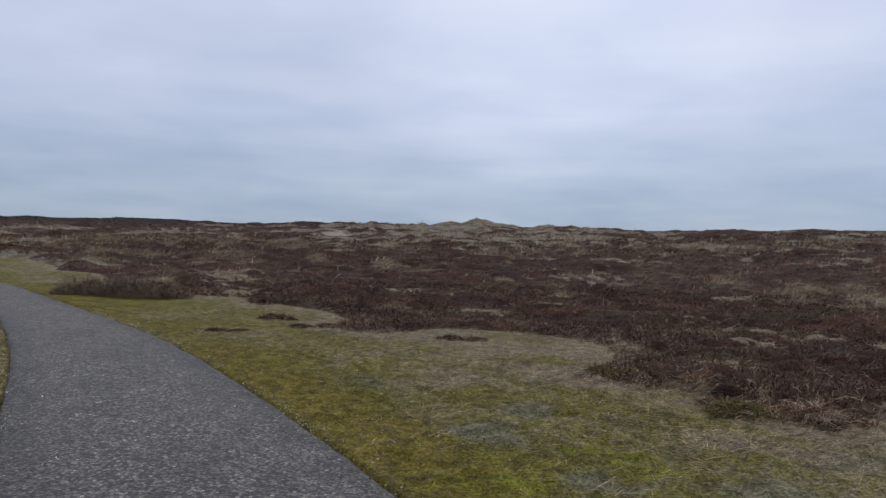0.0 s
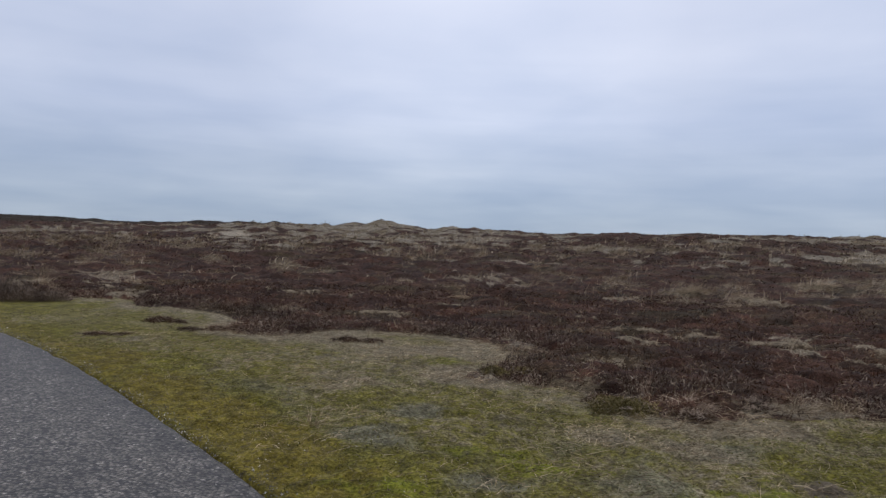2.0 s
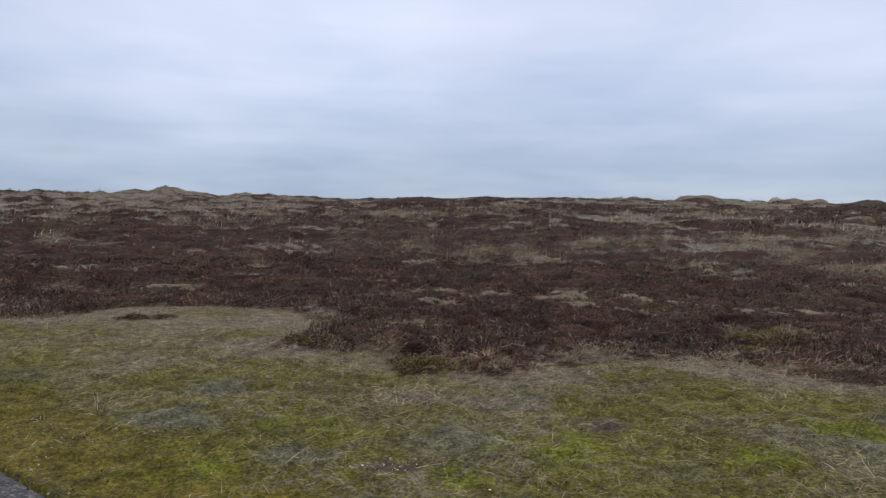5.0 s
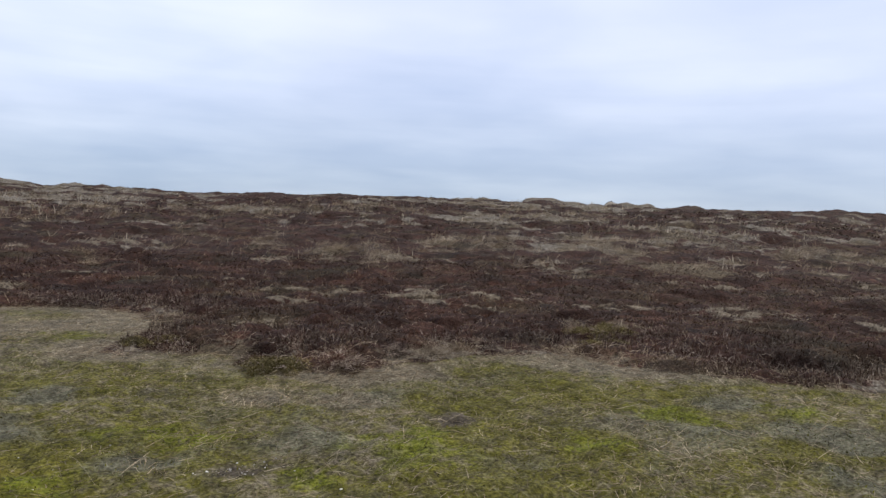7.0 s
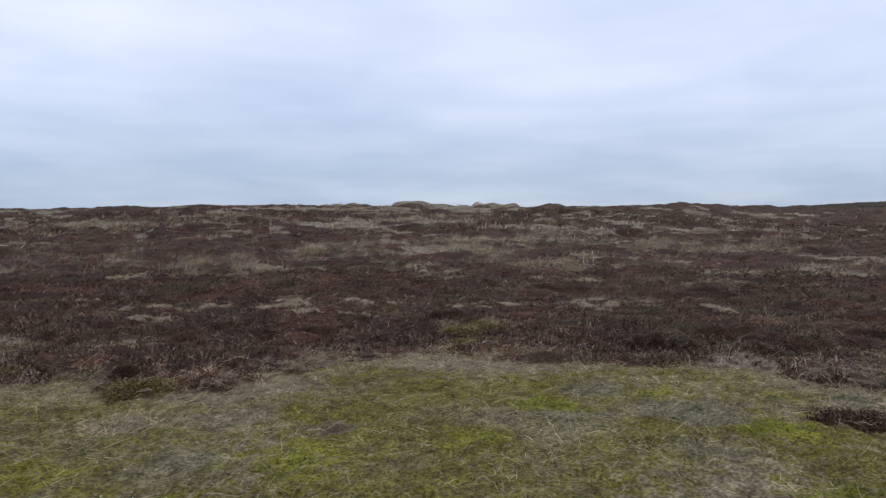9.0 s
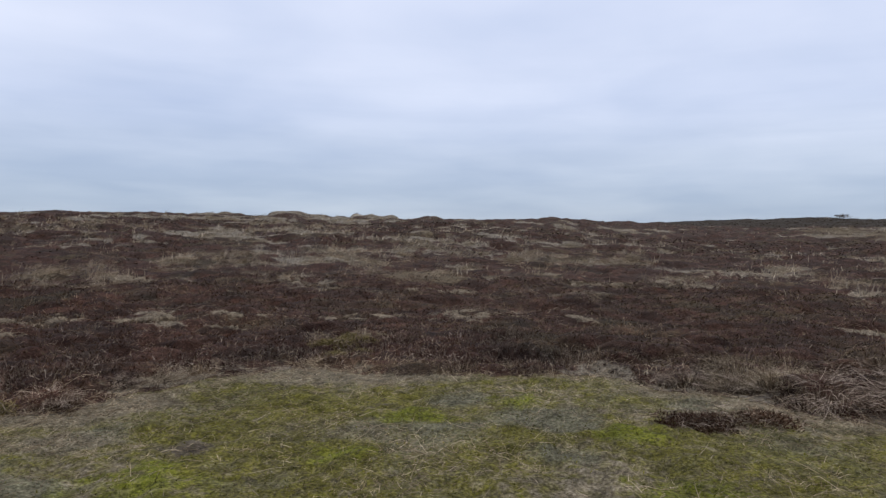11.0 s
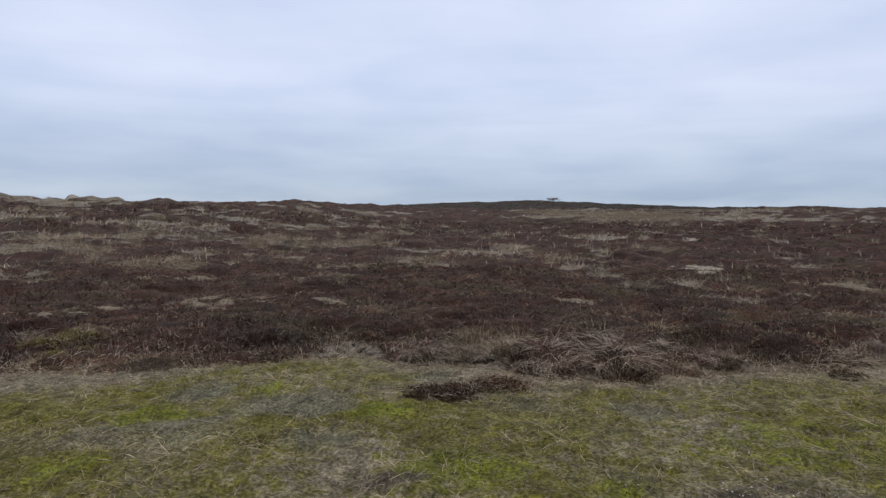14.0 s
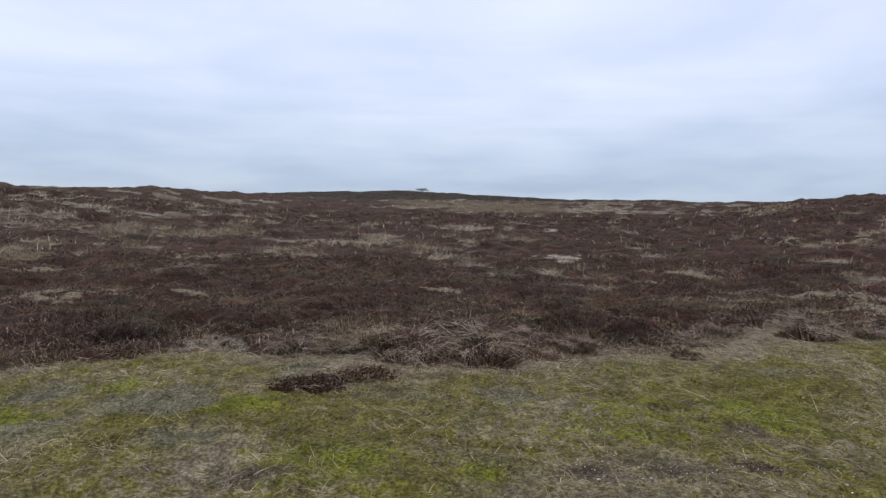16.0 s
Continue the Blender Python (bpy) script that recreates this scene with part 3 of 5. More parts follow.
MID_MATS = [(-17.3, 19.9, 0.67, 0.65), (-17.7, 17.5, 0.68, 0.48), (-22.6, 20.8, 0.5, 0.54), (-17.1, 22.9, 0.88, 1.6), (-1.6, 18.6, 1.0, 0.6), (11.1, 23.4, 0.56, 0.44),
            (12.7, 23.9, 0.96, 0.6), (22.4, 19.1, 0.64, 0.57), (24.1, 19.9, 0.4, 0.46), (32.2, 20.5, 0.5, 0.49), (44.2, 19.9, 0.48, 1.1), (56.3, 17.4, 0.7, 0.3), (67.4, 19.7, 0.55, 0.55), (70.5, 20.4, 1.2, 0.5),
            (74.5, 21.5, 0.55, 0.95), (76.8, 20.7, 0.66, 0.49), (79.8, 25.1, 1.8, 1.3), (107, 17.5, 0.7, 0.5), (104.5, 16, 0.32, 0.35), (103.2, 25.8, 0.4, 1.5), (116.9, 27.5, 1.5, 1.4)]
FAR_MATS = [(54.2, 32, 4.9, 1.8), (64.5, 29.5, 3.3, 1.8), (55.8, 38.7, 2.8, 4), (59, 30.7, 2, 2.2), (88.7, 40.9, 0.7, 2.2), (92.7, 38.4, 0.7, 1.1), (89.8, 29, 1.2, 1), (77.7, 46, 1.5, 1.7),
            (83.2, 43, 1.4, 1.5), (79.8, 35.7, 1.7, 1.0), (89.8, 36.9, 1.8, 1.6), (94.4, 41.4, 1.7, 1.4), (108.6, 65, 2.6, 5), (-21.9, 75, 2.7, 4.5),
            (-17.6, 112, 2, 20), (-29.5, 82, 9, 3), (-19.2, 79, 5, 3), (8, 60, 6, 4), (44.4, 256, 11, 26), (51, 238, 10, 14)]
# low mounds of olive grass among the heather
OLIVE_MOUNDS = [(55.4, 20.1, 1.5, 1.4), (-4.9, 26.7, 0.55, 3.0), (-10.3, 29.6, 0.5, 2.5), (-12.1, 40.1, 1.3, 4.0), (-26.2, 33.9, 1.1, 1.8), (112.9, 55.6, 2.2, 5.8), (49.1, 10.4, 0.6, 0.5), (92, 90, 8, 26), (85.7, 96, 5, 14), (101, 125, 18, 13)]
# where tussocks of dune grass crowd together
NEAR_TUSSOCKS = [(22.5, 24.5, 0.78, 2.2), (25.9, 22.3, 0.53, 2.4), (35.4, 27, 0.6, 3.0), (30, 23.2, 0.65, 2.4), (26.3, 22.8, 0.64, 2), (39.6, 27.3, 0.9, 3), (48.1, 29.8, 0.94, 3.5), (51.2, 25.2, 0.45, 2.3), (64.6, 29.4, 0.93, 3.2),
                 (17.3, 25.5, 0.8, 1.9), (49.8, 26.9, 0.6, 3.5), (55.1, 38.4, 1.2, 3.8), (63.8, 28.2, 0.7, 3), (71.5, 32, 0.8, 4), (86.7, 23.2, 0.7, 1.2), (92.6, 28.9, 0.7, 1.6)]
FAR_TUSSOCKS = [(-30.3, 46.5, 2.2, 6), (-26, 50, 2.7, 9), (-21.3, 53.5, 2.9, 10), (-16.4, 49.9, 2.3, 10), (-17.2, 33.7, 1.6, 3.7), (-23.7, 33.4, 1.3, 2.7), (-12.1, 50.2, 2, 7), (3.9, 37.5, 2.5, 3.5), (-4.4, 40.5, 1.9, 3.5),
                (9.8, 45.5, 1.5, 5.5), (27, 47.6, 5.3, 4.8), (16.3, 48.3, 1.9, 8.5), (8, 39.0, 3.0, 3.4), (21.1, 48.4, 5.8, 5.5), (45.5, 47.9, 3, 6.3)]
SAND_SPOTS = [(-31, 84, 6, 1.1), (-24.5, 87, 4, 0.9), (-15, 90, 3.5, 0.9), (-5.8, 98, 3, 1.2), (-1.5, 100, 3.2, 1.6), (97.6, 21.3, 0.75, 0.95), (-8.5, 64, 1.6, 5), (13.7, 32.5, 0.8, 1.0), (93.5, 47, 1.0, 1.0), (96, 36, 0.7, 0.8), (85.2, 205, 1.2, 3), (49.3, 236, 2.4, 5), (43.4, 255, 2.0, 4), (66, 26, 0.3, 0.3), (111, 55, 1, 1)]


def spots(x, y, places, soft=0.55, ragged=0.35):
    """How much each place belongs to one of the spots, 0 to 1; their rims are uneven."""
    out = np.zeros(x.shape)
    for cx, cy, across, along in places:
        d = math.hypot(cx, cy)
        ux, uy = cx / d, cy / d
        near = np.abs(x - cx) + np.abs(y - cy) < 4 * (across + along)
        if not near.any():
            continue
        px, py = x[near] - cx, y[near] - cy
        u, v = (px * uy - py * ux) / across, (px * ux + py * uy) / along
        q = np.hypot(u, v) + ragged * waves(x[near], y[near], max(0.25, 0.7 * min(across, along)), 40, 3)
        out[near] = np.maximum(out[near], ease(1 + soft, 1 - soft, q))
    return out


def by_bearing(places):
    return [(*at(b, d), across, along) for b, d, across, along in places]


MATS_NEAR, MATS_FAR = by_bearing(NEAR_MATS + MID_MATS), by_bearing(FAR_MATS)
MOUND_PLACES, SAND_PLACES, TUSSOCK_PLACES = by_bearing(OLIVE_MOUNDS), by_bearing(SAND_SPOTS), by_bearing(NEAR_TUSSOCKS + FAR_TUSSOCKS)


def cover(x, y):
    """The ground cover at each place, as shares from 0 to 1."""
    x, y = np.asarray(x, float), np.asarray(y, float)
    r, bearing = np.hypot(x, y), np.degrees(np.arctan2(x, y))
    lawn_side = lawn_depth(x, y) + 0.16 * waves(x, y, 0.5, 11, 3) * ease(25, 10, r)
    edge = np.abs(path_gap(x, y))
    hole = spots(x, y, MOSS_HOLES, 0.5)
    lawn_side = lawn_side * (1 - hole) + 0.25 * hole
    lawn = ease(-0.12, 0.1, lawn_side)
    heath = 1 - lawn
    n1, n2, n3 = waves(x, y, 0.8, 12, 4), waves(x, y, 0.6, 13, 4), waves(x, y, 1.3, 14, 4)
    verge = ease(1.4, 0.2, edge)
    moss = np.clip(0.58 + 0.45 * n1 + 0.25 * verge + 0.35 * spots(x, y, MOSS_SPOTS, 0.9), 0, 1)
    ochre = np.clip(verge * 0.75 + 0.25 * n2 - 0.1 + 0.6 * spots(x, y, OCHRE_SPOTS) - 0.55 * ease(2.2, 0.8, y), 0, 1)
    green = np.clip(0.75 * spots(x, y, GREEN_SPOTS, 0.8, 0.8) + 0.42 * n2 + 0.25 * waves(x, y, 0.25, 18, 2), 0, 1)
    lichen = np.clip(0.2 - 0.65 * n2 + 0.25 * n1 - 0.4 * verge + 0.8 * spots(x, y, LICHEN_SPOTS, 0.7, 0.6) - 0.6 * green - 0.25 * ease(8, 14, r), 0, 1)
    rim = ease(0.75, 0.1, np.abs(lawn_side)) * lawn
    litter = np.clip(0.02 + 0.62 * n3 + 0.7 * rim + 0.65 * spots(x, y, LITTER_SPOTS, 0.9) - 0.4 * green - 0.4 * verge, 0, 1)
    bare = np.clip(0.75 * spots(x, y, BARE_SPOTS, 0.8), 0, 1)
    # bleached grass takes over with distance, more on the slope in the middle of the view
    bias = np.interp(r, [8, 14, 24, 34, 44, 80, 150, 260, 400], [-0.66, -0.5, -0.42, -0.28, -0.12, -0.04, -0.08, -0.12, -0.25])
    bias = bias + 0.08 * ease(24, 40, bearing) * ease(74, 60, bearing) * ease(13, 24, r) + 0.34 * ease(18, 9, bearing) * ease(-13, -4, bearing) * ease(44, 70, r)
    bias = bias - 0.6 * ease(71, 76, bearing) * ease(102, 96, bearing) * ease(150, 168, r) + 0.3 * ease(80, 88, bearing) * ease(112, 106, bearing) * ease(60, 85, r) * ease(160, 140, r)
    bias = bias - 0.22 * ease(-14, -8, bearing) * ease(34, 26, bearing) * ease(15, 17, r) * ease(33, 29, r)
    bias = bias - 0.3 * ease(-4, -10, bearing) * ease(110, 150, r) - 0.25 * ease(58, 66, bearing) * ease(80, 70, bearing) * ease(70, 95, r)
    bias = bias - 0.2 * ease(70, 80, bearing) * ease(30, 40, r) * (1 - 0.8 * ease(60, 85, r) * ease(160, 140, r) * ease(108, 102, bearing)) - 0.15 * ease(100, 108, bearing) * ease(30, 40, r)
    pale = bias - 0.06 + 0.75 * waves(x, y, 1.9, 15, 3) * ease(120, 40, r) * ease(9, 24, r) + 0.4 * waves(x, y, 6.5, 16, 4) + 0.8 * waves(x, y, 0.95, 17, 2) * ease(45, 22, r)
    far_off = ease(26, 50, r)
    pale = pale + far_off * ((0.3 + 0.3 * ease(18, 9, bearing) * ease(-24, -10, bearing)) * waves(x, y, 3.2, 19, 3) * ease(150, 90, r) + 0.25 * waves(x, y, 15, 20, 3) * ease(40, 70, r) - 0.055)
    wob = 0.6 * waves(x, y, 0.6, 24, 3)
    bushes = ease(24, 34, r) * ease(75, 55, r) * (0.4 - domes(x + wob, y - wob, 1.7, 64)) + ease(55, 80, r) * (0.42 - domes(x, y, 5.5, 68)) * ease(330, 280, r)
    pale = pale + (0.32 + 0.25 * ease(16, 8, bearing) * ease(-14, -6, bearing)) * bushes
    out = 1 + 1.3 / np.maximum(r, 1)
    rise = waves(x * out, y * out, 4.5, 10, 3) - waves(x, y, 4.5, 10, 3)
    ridged = ease(18, 9, bearing) * ease(-22, -8, bearing)
    pale = pale + (0.25 + 0.55 * ridged) * ease(38, 60, r) * ease(170, 140, r) * (2.2 * rise - 0.05)
    pale = np.clip(0.45 + (1.5 + 1.9 * far_off) * pale, 0, 1) * heath
    torn = np.maximum(ease(90, 130, r), ease(-0.35, 0.25, waves(x, y, 0.22, 71, 2) + 0.5 * waves(x, y, 1.6, 72, 2) * ease(14, 24, r)))
    mound = spots(x, y, MOUND_PLACES, 0.6, 0.5)
    mat = np.maximum(torn * spots(x, y, MATS_NEAR, 0.8, 1.5), 0.75 * mound)
    tussock = spots(x, y, TUSSOCK_PLACES, 0.7, 0.8)
    patches = np.maximum(torn * spots(x, y, MATS_FAR, 0.8, 1.2), 0.36 * tussock)
    pale = np.clip(np.maximum(np.maximum(pale, 0.85 * mat), patches), 0, 1) * heath
    # crowberry, a darker green than heather, covers the farthest ridges
    crow = np.maximum(ease(0, -8, bearing), ease(71, 76, bearing) * ease(104, 96, bearing)) * ease(115, 165, r) * heath
    frayed = 0.7 * ease(-1.0, -0.1, lawn_side) * ease(-0.35, 0.35, waves(x, y, 0.6, 73, 3)) * ease(15, 12, r)
    pale = np.maximum(pale, frayed * heath)
    sand = np.clip(spots(x, y, SAND_PLACES, 0.6, 1.1) * np.maximum(ease(50, 70, r), ease(-0.55, 0.15, waves(x, y, 0.3, 74, 2))), 0, 1) * heath
    return {"moss": moss, "ochre": ochre, "green": green, "lichen": lichen, "litter": litter, "bare": bare, "heath": heath, "pale": pale, "sand": sand, "lawn_side": lawn_side, "mat": mat * heath, "mound": mound * heath, "tussock": tussock * heath, "crow": crow * np.clip(1 - pale, 0, 1)}


def cushions(x, y, shares):
    """How high the heather's cushions stand over the ground; bleached grass and sand lie lower."""
    r = np.hypot(x, y)
    low = shares["heath"] * (1 - 0.9 * np.maximum(shares["pale"] * np.maximum(ease(40, 15, r), ease(205, 230, r)), shares["sand"])) * ease(0.05, -0.5, shares["lawn_side"])
    wob = 0.25 * waves(x, y, 0.6, 24, 3)
    near = (0.13 + 0.09 * ease(12, 9, r)) * domes(x + wob, y - wob, 0.75, 60) + 0.05 * waves(x, y, 0.28, 21, 2)
    far = (0.17 + 0.15 * ease(24, 40, r)) * domes(x + 2.4 * wob, y - 2.4 * wob, 1.7, 64) + (0.06 + 0.07 * ease(24, 40, r)) * waves(x, y, 0.9, 25, 2)
    huge = 0.5 * domes(x, y, 5.5, 68)
    spot = (np.maximum(0.9 * shares["sand"], shares["mat"]) + 0.6 * shares["mound"]) * shares["heath"] * ease(9, 12, r)
    return 0.13 * spot * ease(100, 40, r) + low * (near * ease(45, 22, r) + far * ease(13, 30, r) * ease(220, 90, r) + huge * ease(55, 110, r) * ease(420, 300, r))


def lawn_relief(x, y, shares):
    """The moss swells in cushions a hand's width across, with creases between them."""
    r = np.hypot(x, y)
    swell = 0.036 * waves(x, y, 0.15, 22, 2) + 0.03 * waves(x, y, 0.4, 23, 2)
    return (1 - shares["heath"]) * (0.014 * np.maximum(shares["moss"], shares["green"]) + swell * ease(14, 8, r) * ease(-0.02, 0.2, to_edge(x, y)))


def to_edge(x, y):
    """How far off the path's edge a place lies, out to half a metre."""
    return np.clip(np.abs(path_gap(x, y)), 0, 0.5)


def mesh_of(name, verts, faces, material_used, smooth=False):
    """A mesh from arrays of places and of triangles or quads."""
    me = bpy.data.meshes.new(name)
    verts, faces = np.asarray(verts, np.float32), np.asarray(faces, np.int32)
    k = faces.shape[1]
    me.vertices.add(len(verts))
    me.vertices.foreach_set("co", verts.ravel())
    me.loops.add(faces.size)
    me.loops.foreach_set("vertex_index", faces.ravel())
    me.polygons.add(len(faces))
    me.polygons.foreach_set("loop_start", np.arange(0, faces.size, k, dtype=np.int32))
    if smooth:
        me.polygons.foreach_set("use_smooth", np.ones(len(faces), bool))
    me.update(calc_edges=True)
    me.materials.append(material_used)
    return me


def grid_faces(rows, cols, closed=False):
    i, j = np.meshgrid(np.arange(rows - 1), np.arange(cols if closed else cols - 1), indexing="ij")
    k = (j + 1) % cols
    return np.stack([i * cols + k, (i + 1) * cols + k, (i + 1) * cols + j, i * cols + j], -1).reshape(-1, 4)


# ---------------------------------------------------------------- the ground, one sheet to the horizon
def build_ground():
    bearings = np.concatenate([np.arange(-42, 128, 0.25), np.arange(128, 318, 4.0)])
    rs = [0.4, 1.0, 1.7, 2.4, 2.9]
    while rs[-1] < 420:
        rs.append(rs[-1] + max(0.032, min(rs[-1] ** 2 / 1800, 0.011 * rs[-1])))
    rs = np.array(rs + [480, 560, 700, 900, 1300, 2000, 3000, 4500])
    b, r = np.meshgrid(np.radians(bearings), rs)
    x, y = r * np.sin(b), r * np.cos(b)
    shares = cover(x, y)
    z = height(x, y)
    # the heather stands on low mounds of its own litter, the moss in cushions, the path's bed lies lower
    z = z + cushions(x, y, shares)
    z = z + lawn_relief(x, y, shares)
    z = z - 0.06 * inside(x, y, PATH_RING)
    verts = np.stack([x, y, z], -1).reshape(-1, 3)
    faces = grid_faces(len(rs), len(bearings), True)
    verts = np.vstack([verts, [[0, 0, z[0].mean()]]])
    me = mesh_of("ground", verts, faces, GROUND, True)
    for name, values in shares.items():
        if name not in ("lawn_side", "tussock"):
            me.attributes.new(name, "FLOAT", "POINT").data.foreach_set("value", np.append(values.ravel(), 0).astype(np.float32))
    return tagged(new("ground", me), "sandy heath ground with moss, lichen and dead grass", "ground", kind="structure")


def build_path():
    n, cols = len(PATH_EDGE), 60
    rag = 0.014 * waves(np.arange(n) * 0.1, 0 * np.arange(n), 0.22, 30, 1) + 0.02 * waves(np.arange(n) * 0.1, 0 * np.arange(n), 0.7, 34, 2)
    rag2 = 0.014 * waves(np.arange(n) * 0.1, 0 * np.arange(n) + 9, 0.22, 31, 1)
    a = PATH_EDGE + np.c_[_way[:, 1], -_way[:, 0]] * rag[:, None]
    b = PATH_FAR_EDGE + np.c_[_way[:, 1], -_way[:, 0]] * rag2[:, None]
    u = np.linspace(0, 1, cols)[None, :, None]
    flat = a[:, None] * (1 - u) + b[:, None] * u
    x, y = flat[..., 0], flat[..., 1]
    s = u[..., 0] * np.ones((n, 1))
    z = height(x, y, False) + 0.012 + 0.03 * (1 - (2 * s - 1) ** 2) + 0.004 * waves(x, y, 0.8, 32, 3)
    z = z - 0.012 * ease(0.05, 0.0, np.minimum(s, 1 - s))
    z[:, 0] -= 0.09
    z[:, -1] -= 0.09
    me = mesh_of("cycle_path", np.stack([x, y, z], -1).reshape(-1, 3), grid_faces(n, cols), ASPHALT, True)
    rim = ease(0.24, 0.02, np.minimum(s, 1 - s) + 0.03 * waves(x, y, 0.2, 33, 2))
    me.attributes.new("rim", "FLOAT", "POINT").data.foreach_set("value", rim.ravel().astype(np.float32))
    return tagged(new("cycle_path", me), "narrow grey asphalt cycle path with crumbled edges", "path", kind="structure")


build_ground()
build_path()


# ---------------------------------------------------------------- plants
rng = np.random.default_rng(7)


def blades(p, length, width, lean, heading, curl, simple=False):
    """Places and triangles of tapered blades, bent once on the way, from their feet p."""
    n = len(p)
    length, width, lean, heading, curl = (np.broadcast_to(np.asarray(a, float), (n,)) for a in (length, width, lean, heading, curl))
    out = np.stack([np.sin(heading), np.cos(heading)], -1)

    def step(angle):
        return np.column_stack([out * np.sin(angle)[:, None], np.cos(angle)]) * (length / 2)[:, None]

    mid = p + step(lean)
    tip = mid + step(lean + curl)
    turn = heading + np.pi / 2 + rng.uniform(-0.9, 0.9, n)
    tip_up = rng.uniform(-1.1, 1.1, n) * np.clip(np.sin(lean), 0, 1)
    side = np.column_stack([np.sin(turn) * np.cos(tip_up), np.cos(turn) * np.cos(tip_up), np.sin(tip_up)]) * (width / 2)[:, None]
    k = np.arange(n)[:, None]
    if simple:
        v = np.stack([p - side, p + side, tip], 1).reshape(-1, 3)
        return v, k * 3 + np.array([[0, 1, 2]])
    v = np.stack([p - side, p + side, mid - 0.75 * side, mid + 0.75 * side, tip], 1).reshape(-1, 3)
    f = (k[:, :, None] * 5 + np.array([[[0, 1, 3], [0, 3, 2], [2, 3, 4]]])).reshape(-1, 3)
    return v, f


def straws(x, y, lift, relief, length, width, heading, bend):
    """Long straws that lie on the ground and curve as they lie, in four pieces each."""
    n, steps = len(x), 4
    rise = rng.uniform(0.0, 0.03, n) * length / 0.2
    places = []
    for k in range(steps + 1):
        s = k / steps
        places.append(np.column_stack([x, y, height(x, y) + relief + lift + rise * 4 * s * (1 - s)]))
        x, y = x + np.sin(heading) * length / steps, y + np.cos(heading) * length / steps
        heading = heading + bend / steps
    tilt = rng.uniform(0.2, 1.0, n)
    side = np.column_stack([np.cos(heading) * np.cos(tilt), -np.sin(heading) * np.cos(tilt), np.sin(tilt)]) * (width / 2)[:, None]
    v = np.stack([q for k, p in enumerate(places) for q in (p - side * (1 - 0.17 * k), p + side * (1 - 0.17 * k))], 1).reshape(-1, 3)
    base = np.arange(n)[:, None, None] * 2 * (steps + 1)
    f = np.array([[[2 * k, 2 * k + 1, 2 * k + 3], [2 * k, 2 * k + 3, 2 * k + 2]] for k in range(steps)]).reshape(1, -1, 3)
    return v, (base + f).reshape(-1, 3)


def joined(*pairs):
    vs, fs, n = [], [], 0
    for v, f in pairs:
        vs.append(v)
        fs.append(f + n)
        n += len(v)
    return np.vstack(vs), np.vstack(fs)


def part(name, data, used, parent, label=""):
    """One part of a plant; its stems are past counting."""
    ob = new(name, mesh_of(name, *data, used))
    ob.parent = parent
    return tagged(ob, label, kind="stuff")


def scatter(n, near, far, power=2.0, lo=-36.0, hi=124.0):
    """Random places in the sector of the plan between two distances."""
    b = np.radians(rng.uniform(lo, hi, n))
    r = (near ** power + (far ** power - near ** power) * rng.random(n)) ** (1 / power)
    return r * np.sin(b), r * np.cos(b), r


def top_of_ground(x, y, shares=None):
    return height(x, y) + (cushions(x, y, shares) if shares is not None else 0)


def clear_of_path(x, y):
    return ~inside(x, y, PATH_RING) & (path_gap(x, y) > 0.05)


def heather_bush(size, tall, twigs, spray, dead, lying=0.0):
    """A round heather bush: many stems that fan out from the middle, each with short side twigs; some dead and grey."""
    bush = new("heather_bush")
    def stems(n, reach, high, wide, bend):
        a, d = rng.uniform(0, 2 * np.pi, n), np.sqrt(rng.random(n)) * size * reach
        d2 = d / (size * reach)
        foot = np.column_stack([d * np.sin(a) * 0.7, d * np.cos(a) * 0.7, np.full(n, -0.03)])
        lean = 0.15 + d2 * (1.1 + lying) + rng.normal(0, 0.35, n) + lying * 0.3
        long = high * (1.05 - 0.35 * d2 ** 2) * rng.uniform(0.55, 1.12, n)
        return foot, long, lean + (0.35 if bend > 0.4 else 0), a + rng.normal(0, 0.35, n), rng.normal(bend, 0.25, n), wide * rng.uniform(0.7, 1.4, n)
    foot, long, lean, head, curl, wide = stems(twigs, 1.0, tall, 0.006, 0.25)
    main = blades(foot, long, wide, lean, head, curl)
    pick = rng.integers(0, twigs, spray)
    s = rng.uniform(0.35, 0.9, spray)
    mid = foot[pick] + np.column_stack([np.sin(head[pick]) * np.sin(lean[pick]), np.cos(head[pick]) * np.sin(lean[pick]), np.cos(lean[pick])]) * (long[pick] * s)[:, None]
    side = blades(mid, rng.uniform(0.03, 0.085, spray), rng.uniform(0.008, 0.016, spray), rng.uniform(0.3, 1.7, spray), rng.uniform(0, 6.3, spray), rng.normal(-0.3, 0.3, spray), True)
    part("foliage", joined(main, side), OLD_HEATHER, bush)
    foot, long, lean, head, curl, wide = stems(dead, 1.15, tall * 1.05, 0.0052, 0.7)
    part("deadwood", blades(foot, long, wide, lean, head, curl), WOOD, bush, "bleached grey dead stems")
    return bush


